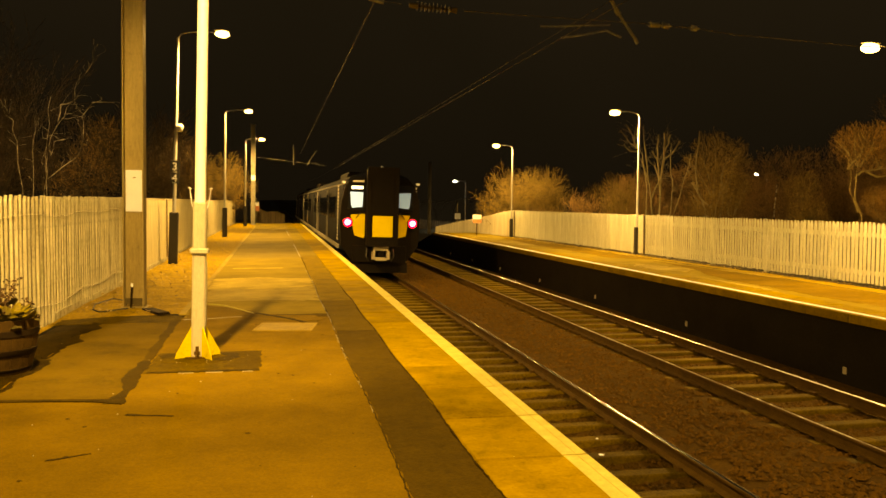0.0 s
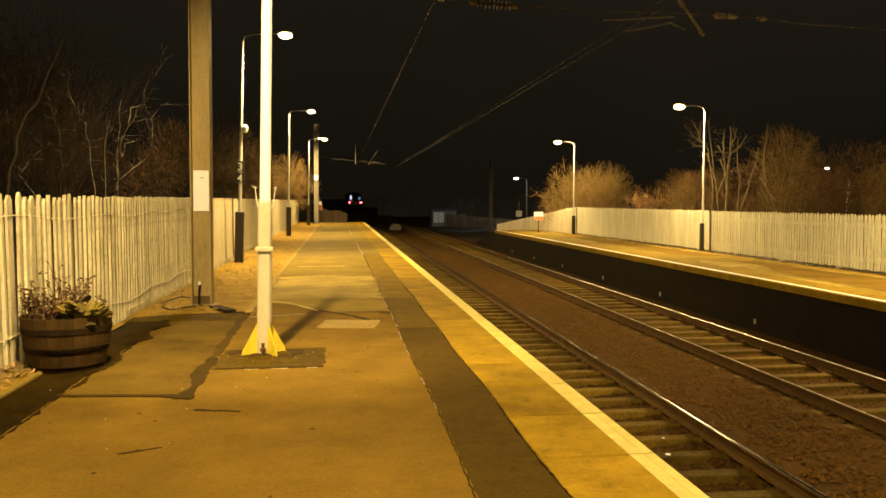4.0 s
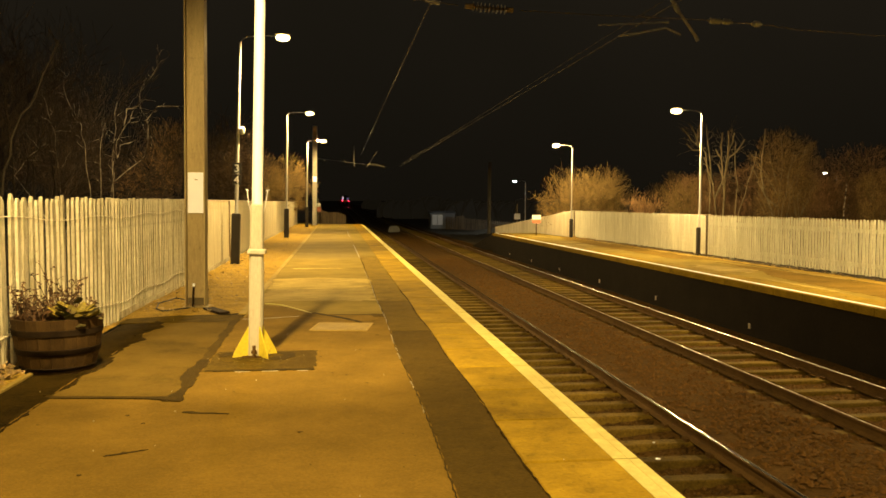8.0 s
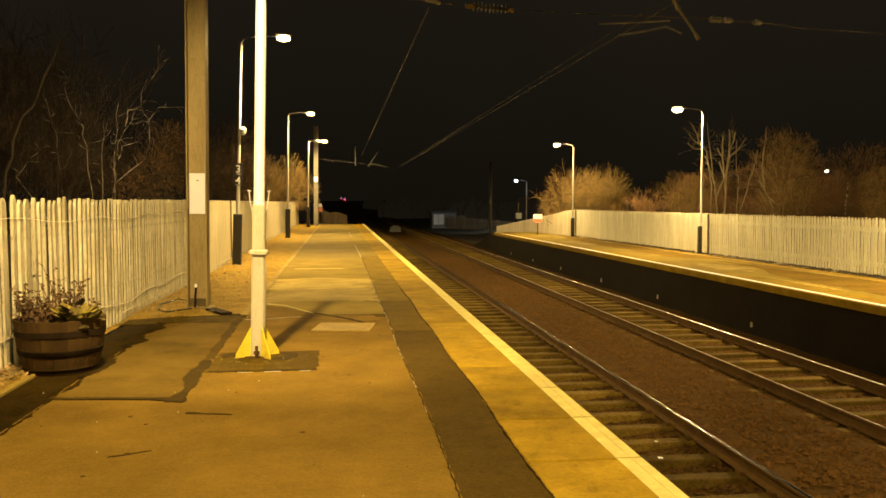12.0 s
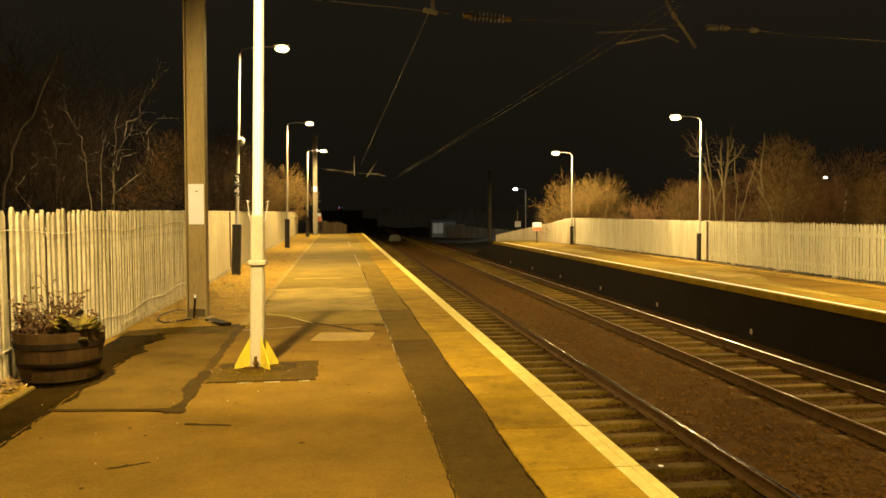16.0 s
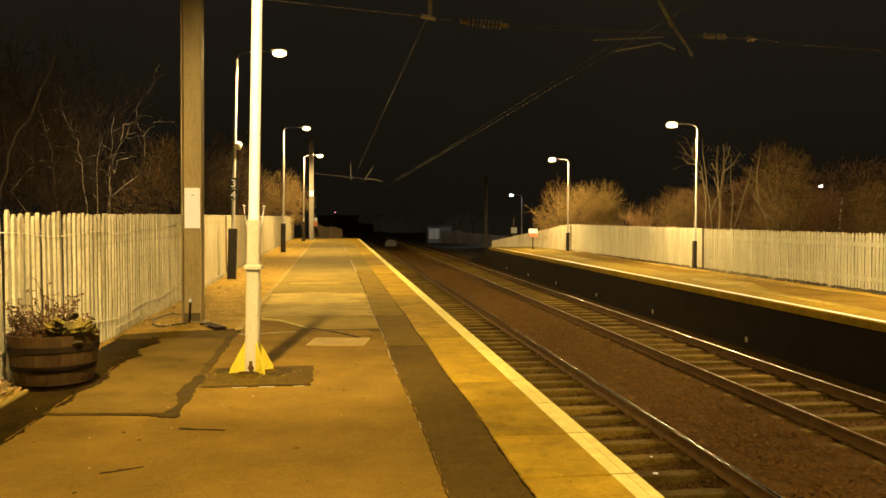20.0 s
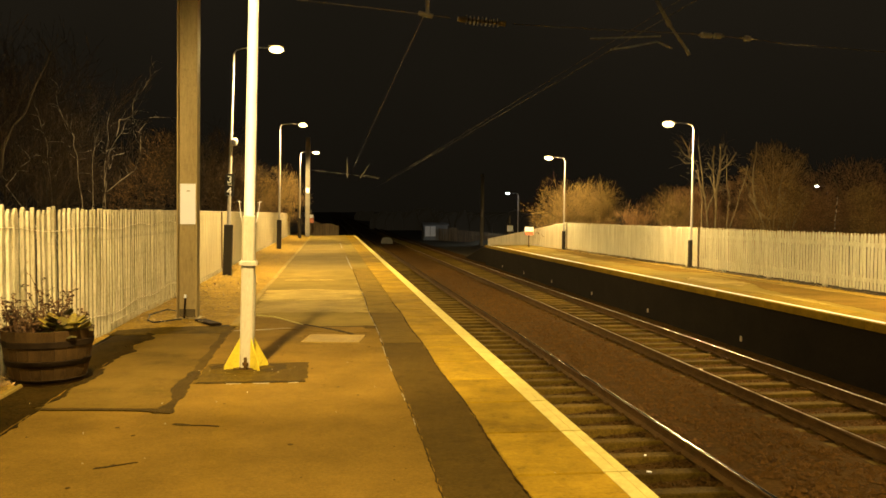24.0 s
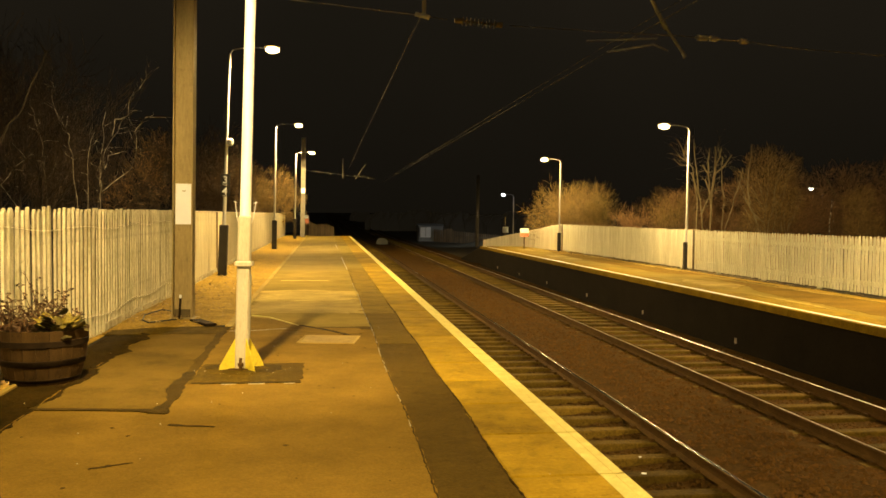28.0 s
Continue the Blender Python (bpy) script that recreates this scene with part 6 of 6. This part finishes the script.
for bx, by, tall, wide, seed in ((20.0, 46.5, 3.4, 1.8, 140), (23.4, 47.0, 4.0, 2.0, 141), (26.4, 46.5, 4.4, 2.2, 142), (29.4, 46.0, 5.2, 2.4, 143), (32.6, 45.0, 5.6, 2.6, 144), (29.0, 39.5, 3.7, 1.6, 145), (35.5, 44.0, 5.2, 2.4, 146)):
    crown_tree(bx, by, [[(bx, -0.2), (bx - 0.1, tall * 0.5), (bx + 0.2, tall * 0.9)], [(bx, tall * 0.3), (bx + 0.5 * wide, tall * 0.7)], [(bx, tall * 0.35), (bx - 0.5 * wide, tall * 0.75)]], [(bx, tall * 0.66, wide, tall * 0.33), (bx - 0.4 * wide, tall * 0.36, wide * 0.9, tall * 0.34), (bx + 0.6 * wide, tall * 0.34, wide * 0.9, tall * 0.34)], seed, "brown twiggy tree in the belt behind the far fence", BARK_PALE, TWIG_WARM, 0.035, 8000, 0.0072, reach=0.36)
crown_tree(16.4, 22.0, [[(16.35, -0.2), (16.24, 1.4), (15.88, 2.1), (15.76, 2.9), (16.0, 3.5)], [(16.2, 1.5), (16.05, 2.1), (16.1, 2.7)], [(16.05, 2.5), (16.35, 2.65), (17.0, 2.75), (17.4, 3.0)], [(15.8, 2.7), (16.3, 3.3), (16.9, 3.6)], [(16.4, 2.66), (16.8, 2.5), (17.2, 2.55)], [(15.86, 3.1), (15.6, 3.3), (15.5, 3.5)]], [(16.15, 3.3, 0.75, 0.58), (17.0, 3.35, 1.0, 0.68), (17.7, 3.0, 0.9, 0.6), (17.1, 1.6, 0.8, 0.5)], 117, "bare domed tree with pale drooping twigs behind the far fence", BARK_PALE, TWIG_RUST, 0.034, 8200, 0.0042, reach=0.26)
crown_tree(19.6, 24.5, [[(19.6, -0.2), (19.5, 2.5), (19.8, 4.8)], [(19.5, 2.2), (20.2, 4.2)]], [(19.7, 4.6, 1.0, 0.9), (20.6, 3.6, 1.2, 1.2)], 118, "taller bare tree behind the domed tree", BARK, TWIG_DARK, 0.05, 2600, 0.006)
bare_tree(19.5, 50.0, -0.3, 7, 2.9, 4, 123, "low dark bush behind the far fence", BARK, 0.55, 0.6, 0.04, 0.1, 600, "bare_bush")
bare_tree(22.5, 52.0, -0.3, 7, 3.2, 4, 124, "low dark bush behind the far fence", BARK, 0.55, 0.6, 0.04, 0.1, 600, "bare_bush")

# ---- beyond the platforms ----


def build_far_fence():
    f = thing("boundary_fence", pose(0, 0, 0), "weathered grey timber fence beyond the platform end", "fence")
    for i in range(24):
        x = -2.2 + 0.128 * i
        top = 1.2 - 0.5 * (i / 24) + 0.1 * math.sin(i * 0.5) - (0.12 if 10 < i < 18 else 0)
        part("board", Shape().box(x, 80, -1.1, x + 0.12, 80.025, top), OLD_FENCE, f)
    g = thing("boundary_fence", pose(0, 0, 0), "brown weathered panel fence beside the line", "fence")
    for i in range(36):
        x = 12.3 + 0.16 * i
        part("board", Shape().box(x, 98.3 - 0.9 * i * 0.3, -1.5, x + 0.15, 98.33 - 0.9 * i * 0.3, 0.15 - 0.012 * i + (0.25 if i in (8, 9, 10) else 0)), OLD_FENCE, g)


build_far_fence()


def build_hut():
    h = thing("lineside_hut", pose(11.9, 99.2, -1.25), "grey lineside hut with a white door in dim light", "hut")
    part("wall", Shape().box(-1.2, 0.0, 0, 1.55, 2.4, 1.78), HUT_GREY, h)
    part("roof", Shape().prism([(-0.15, 1.74), (2.55, 1.74), (2.55, 1.80), (1.2, 2.02), (-0.15, 1.80)], -1.35, 1.7, "x"), HUT_GREY, h)
    part("door", Shape().box(-1.05, -0.05, 0.45, 0.15, -0.004, 1.62, 0.01), HUT_WHITE, h, "white-painted door")
    part("door_rail", Shape().box(-0.47, -0.065, 0.45, -0.43, -0.05, 1.62), HUT_GREY, h)
    w = thing("lineside_wall", pose(14.0, 98.6, -1.3), "brown timber screen beside the hut", "screen")
    for k in range(6):
        part("board", Shape().box(-0.5 + 0.17 * k, 0, -0.4, -0.34 + 0.17 * k, 0.03, 1.5), OLD_FENCE, w)


build_hut()


def build_cabinet():
    c = thing("equipment_cabinet", pose(5.5, 84, -1.22), "pale rounded lineside equipment cover between the tracks", "cabinet")
    half = [(-0.55, 0.0), (-0.55, 0.35), (-0.48, 0.6), (-0.3, 0.72), (0.25, 0.72), (0.45, 0.6), (0.55, 0.35), (0.55, 0.0)]
    part("body", Shape().prism(half, -0.4, 0.4, "y"), CABINET, c)
    part("plinth", Shape().box(-0.6, -0.45, -0.12, 0.6, 0.45, 0.02), CONCRETE, c)


build_cabinet()


def build_distant_light(x, y, z, mat_glow, label, r=0.25):
    d = thing("distant_lamp", pose(x, y, z), label, "lamp")
    part("lamp_head", Shape().lathe([(0.0, -r), (r * 0.8, -r * 0.6), (r, 0), (r * 0.8, r * 0.6), (0.0, r)], 10, caps=False), mat_glow, d)
    part("post", Shape().tube((0, 0.2, -z - 1.0), (0, 0.2, 0), 0.09, n=6), GALV, d)


build_distant_light(41.0, 400, 4.0, LED_GLOW, "tiny distant white lamp on a dark post", 0.06)


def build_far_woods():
    """Ragged tree belts added round the horizon, glowing like the sky, open where the line runs through."""
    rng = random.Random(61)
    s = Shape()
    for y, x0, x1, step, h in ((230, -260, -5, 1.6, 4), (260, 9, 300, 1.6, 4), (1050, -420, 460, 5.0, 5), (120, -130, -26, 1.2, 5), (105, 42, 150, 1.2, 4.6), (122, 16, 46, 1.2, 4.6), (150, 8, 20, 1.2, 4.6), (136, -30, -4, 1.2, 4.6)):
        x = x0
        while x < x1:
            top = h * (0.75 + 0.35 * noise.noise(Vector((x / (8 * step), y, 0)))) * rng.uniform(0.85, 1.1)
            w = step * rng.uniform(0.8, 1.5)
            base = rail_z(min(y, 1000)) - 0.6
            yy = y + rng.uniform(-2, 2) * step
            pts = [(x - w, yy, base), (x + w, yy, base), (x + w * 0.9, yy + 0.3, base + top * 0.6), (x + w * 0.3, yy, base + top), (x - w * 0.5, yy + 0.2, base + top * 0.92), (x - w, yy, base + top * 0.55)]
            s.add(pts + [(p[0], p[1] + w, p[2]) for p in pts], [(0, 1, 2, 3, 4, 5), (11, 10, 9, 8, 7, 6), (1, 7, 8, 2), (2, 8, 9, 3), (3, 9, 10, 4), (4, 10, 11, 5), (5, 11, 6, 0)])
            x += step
    tagged(part("far_woods", s, FAR_WOOD_GLOW), "added woodland belts glowing like the sky along the horizon", "woods", kind="stuff")


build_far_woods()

# ---- train ----


def body_outline(k=1.0):
    pts = [(-1.30, 0.95), (-1.40, 1.25), (-1.41, 2.1), (-1.38, 2.7), (-1.25, 3.25), (-1.02, 3.55), (-0.6, 3.72), (0.0, 3.77)]
    return [(x * k, z) for x, z in pts] + [(-x * k, z) for x, z in pts[-2::-1]]


def build_car(train, y0, y1, rear):
    """One coach from y0 to y1 in the train's space; its rear end carries the cab when rear is set."""
    car = part("coach", Shape().prism(body_outline(), y0 + (0.55 if rear else 0.2), y1 - 0.2, "y"), TRAIN_BLUE, train, "dark blue coach body", smooth=True)
    length = y1 - y0
    for side in (-1, 1):
        for k in range(9):
            a = y0 + 2.6 + k * (length - 5.0) / 9
            if k in (2, 6):
                part("door", Shape().box(side * 1.405, a, 1.15, side * 1.43, a + 1.5, 3.15), TRAIN_GREY, car, "pale grey sliding doors")
                for q in (0.12, 0.82):
                    part("door_window", Shape().box(side * 1.425, a + q, 2.1, side * 1.437, a + q + 0.55, 2.95), TRAIN_GLASS, car)
            else:
                part("window", Shape().box(side * 1.385, a, 2.05, side * 1.416, a + 1.75, 2.85), TRAIN_GLASS, car, "dark window")
        # pale strip and door pillars paint lamplight on the coach side
        part("side_stripe", Shape().box(side * 1.36, y0 + 0.9, 0.99, side * 1.412, y1 - 0.25, 1.13), TRAIN_PALE_LIT, car, "pale strip painting lamplight on the sole bar")
        for a in (y0 + 6.9, y0 + 16.6):
            part("door_pillar", Shape().box(side * 1.40, a, 1.14, side * 1.437, a + 0.16, 3.18), TRAIN_PALE_LIT, car, "pale door pillar painted as lit")
        part("gutter", Shape().box(side * 1.20, y0 + 0.7, 3.27, side * 1.27, y1 - 0.25, 3.32), TRAIN_PALE_LIT, car, "pale roof gutter")
        # skirts, bogies and cases coloured lighter, as if lamplit
        part("skirt", Shape().box(side * 1.22, y0 + 4.8, 0.35, side * 1.30, y1 - 4.8, 0.97), TRAIN_GEAR_LIT, car)
    for c in (y0 + 3.6, y1 - 3.6):
        bogie = part("bogie", Shape().box(-1.15, c - 1.6, 0.35, -0.95, c + 1.6, 0.75).box(0.95, c - 1.6, 0.35, 1.15, c + 1.6, 0.75).box(-0.95, c - 0.3, 0.4, 0.95, c + 0.3, 0.8), TRAIN_GEAR_LIT, car)
        for w in (-1.25, 1.25):
            for x in (-0.75, 0.75):
                part("wheel", Shape().tube((x - 0.06, c + w, 0.42), (x + 0.06, c + w, 0.42), 0.42, n=20), RUST, bogie)
    part("equipment_case", Shape().box(-1.1, y0 + 6.5, 0.4, 1.1, y1 - 6.5, 0.95, 0.04), TRAIN_GEAR_LIT, car)
    part("roof_unit", Shape().box(-0.7, y0 + 6, 3.68, 0.7, y0 + 10, 3.92, 0.08), TRAIN_DARK, car)
    return car


def build_train():
    t = thing("electric_train", pose(3.59, 30.4, rail_z(30.4)), "dark blue electric train with yellow end and red tail lights", "train")
    car = build_car(t, 0.0, 23.0, True)
    build_car(t, 23.2, 46.0, False)
    build_car(t, 46.2, 69.0, False)
    # rear cab: side pods set back from the corridor box
    cab = part("cab_end", Shape().prism([(-0.98, 0.62), (-1.36, 1.15), (-1.41, 2.1), (-1.36, 2.7), (-1.22, 3.25), (-0.95, 3.52), (0.95, 3.52), (1.22, 3.25), (1.36, 2.7), (1.41, 2.1), (1.36, 1.15), (0.98, 0.62)], 0.08, 0.57, "y"), TRAIN_DARK, t, "dark cab end", smooth=True)
    box = part("corridor_connection", Shape().box(-0.50, -0.50, 1.18, 0.54, 0.30, 3.86, 0.06), TRAIN_DARK, cab, "dark corridor connection box")
    part("corridor_frame", Shape().box(-0.53, -0.52, 1.15, -0.40, -0.46, 3.88).box(0.44, -0.52, 1.15, 0.57, -0.46, 3.88).box(-0.40, -0.52, 3.74, 0.44, -0.46, 3.88).box(-0.40, -0.52, 1.15, 0.44, -0.46, 1.30), TRAIN_UNDER, cab, "rubber corridor frame")
    part("yellow_door_panel", Shape().box(-0.33, -0.525, 1.48, 0.37, -0.501, 2.20, 0.01), TRAIN_YELLOW, cab, "yellow warning panel")
    for side in (-1, 1):
        o = [(side * 0.54, 1.40), (side * 0.90, 1.50), (side * 1.04, 2.22), (side * 0.54, 2.26)]
        part("yellow_side_panel", Shape().prism(o, 0.045, 0.085, "y"), TRAIN_YELLOW, cab, "yellow warning panel")
        w = [(side * 0.64, 2.50), (side * 0.99, 2.46), (side * 1.03, 2.56), (side * 1.07, 3.02), (side * 0.62, 3.0)]
        part("windscreen", Shape().prism(w, 0.05, 0.085, "y"), CAB_GLOW if side < 0 else CAB_DIM, cab, "lit cab windscreen")
        part("windscreen_surround", Shape().prism([(side * 0.54, 2.36), (side * 1.16, 2.40), (side * 1.16, 3.26), (side * 0.54, 3.30)], 0.06, 0.09, "y"), TRAIN_GLASS, cab)
        part("wiper", Shape().tube((side * 0.70, 0.03, 2.30), (side * 0.86, 0.03, 2.10), 0.02, n=5), BLACK, cab)
        lamp = part("tail_light_unit", Shape().tube((side * 1.14, 0.02, 1.95), (side * 1.14, 0.10, 1.95), 0.185, n=20), BLACK, cab)
        # lens ring glows red to draw in the lamp's halo
        part("tail_light_lens", Shape().lathe([(0.15, 0.0), (0.14, 0.02), (0.10, 0.03)], 20), TAIL_LENS_HALO, lamp, "red lens ring painting the lamp's halo", at=pose(side * 1.14, 0.03, 1.95, 90, 0, 0))
        part("tail_light", Shape().lathe([(0.095, 0.0), (0.08, 0.02), (0.0, 0.03)], 20, caps=False), TAIL_GLOW, lamp, "glowing red tail light", at=pose(side * 1.14, -0.001, 1.95, 90, 0, 0))
        part("corner_mirror", Shape().box(side * 1.24, 0.0, 3.30, side * 1.36, 0.1, 3.38), SIGN_WHITE, cab)
        for k in range(16):
            part("livery_dash", Shape().box(side * 1.395, 1.0 + 0.03 * (k % 2), 1.30 + 0.125 * k, side * 1.418, 1.35 - 0.05 * (k % 3), 1.375 + 0.125 * k), WHITE_DOTS, car, "white livery dash")
    part("destination_display", Shape().box(-1.02, 0.03, 3.12, -0.62, 0.06, 3.22), DISPLAY_GLOW, cab, "lit destination display")
    part("number_bars", Shape().box(-0.98, -0.002, 3.36, -0.60, 0.05, 3.42), WHITE_DOTS, cab)
    part("coupler", Shape().box(-0.26, -0.42, 1.00, 0.26, 0.08, 1.18, 0.02).box(-0.30, -0.46, 0.70, -0.20, -0.10, 0.99, 0.02).box(0.20, -0.46, 0.70, 0.30, -0.10, 0.99, 0.02).box(-0.199, -0.46, 0.66, 0.199, -0.10, 0.76, 0.02), CONCRETE, cab, "grey coupler head")
    part("coupler_socket", Shape().tube((0.0, -0.40, 0.88), (0.0, 0.05, 0.88), 0.10, n=12), TRAIN_UNDER, cab, "dark coupler socket")
    part("buffer_beam", Shape().box(-0.95, 0.02, 0.58, 0.95, 0.14, 1.16, 0.03), TRAIN_UNDER, cab)
    part("obstacle_deflector", Shape().box(-1.0, 0.10, 0.20, 1.0, 0.16, 0.58), TRAIN_UNDER, cab)
    for side in (-1, 1):
        part("hose", Shape().line([(side * 0.45, -0.02, 1.05), (side * 0.48, -0.10, 0.8), (side * 0.38, -0.08, 0.62)], 0.03, 6), BLACK, cab)
    part("roof_lamp", Shape().lathe([(0.05, 0.0), (0.05, 0.05), (0.0, 0.07)], 10, (0.0, -0.05, 3.86)), SIGN_WHITE, cab)
    return t


TRAIN = build_train()


def motions():
    rows = []
    for t in (0, 0.5, 1, 1.5, 2, 3, 4, 5, 6, 8, 10, 12, 14, 16, 18, 20, 21, 22, 23, 24, 25, 26, 27, 28):
        y = 30.4 + 33.8 * t + 0.33 * t * t
        x = 3.59 + rail_dx(y)
        slope = (rail_z(y + 30) - rail_z(y)) / 30
        rows.append((t, pose(x, y, rail_z(y), math.degrees(math.atan(slope)), 1.4, 0.15 if y > 60 else 0)))
    walk(TRAIN, rows)


motions()
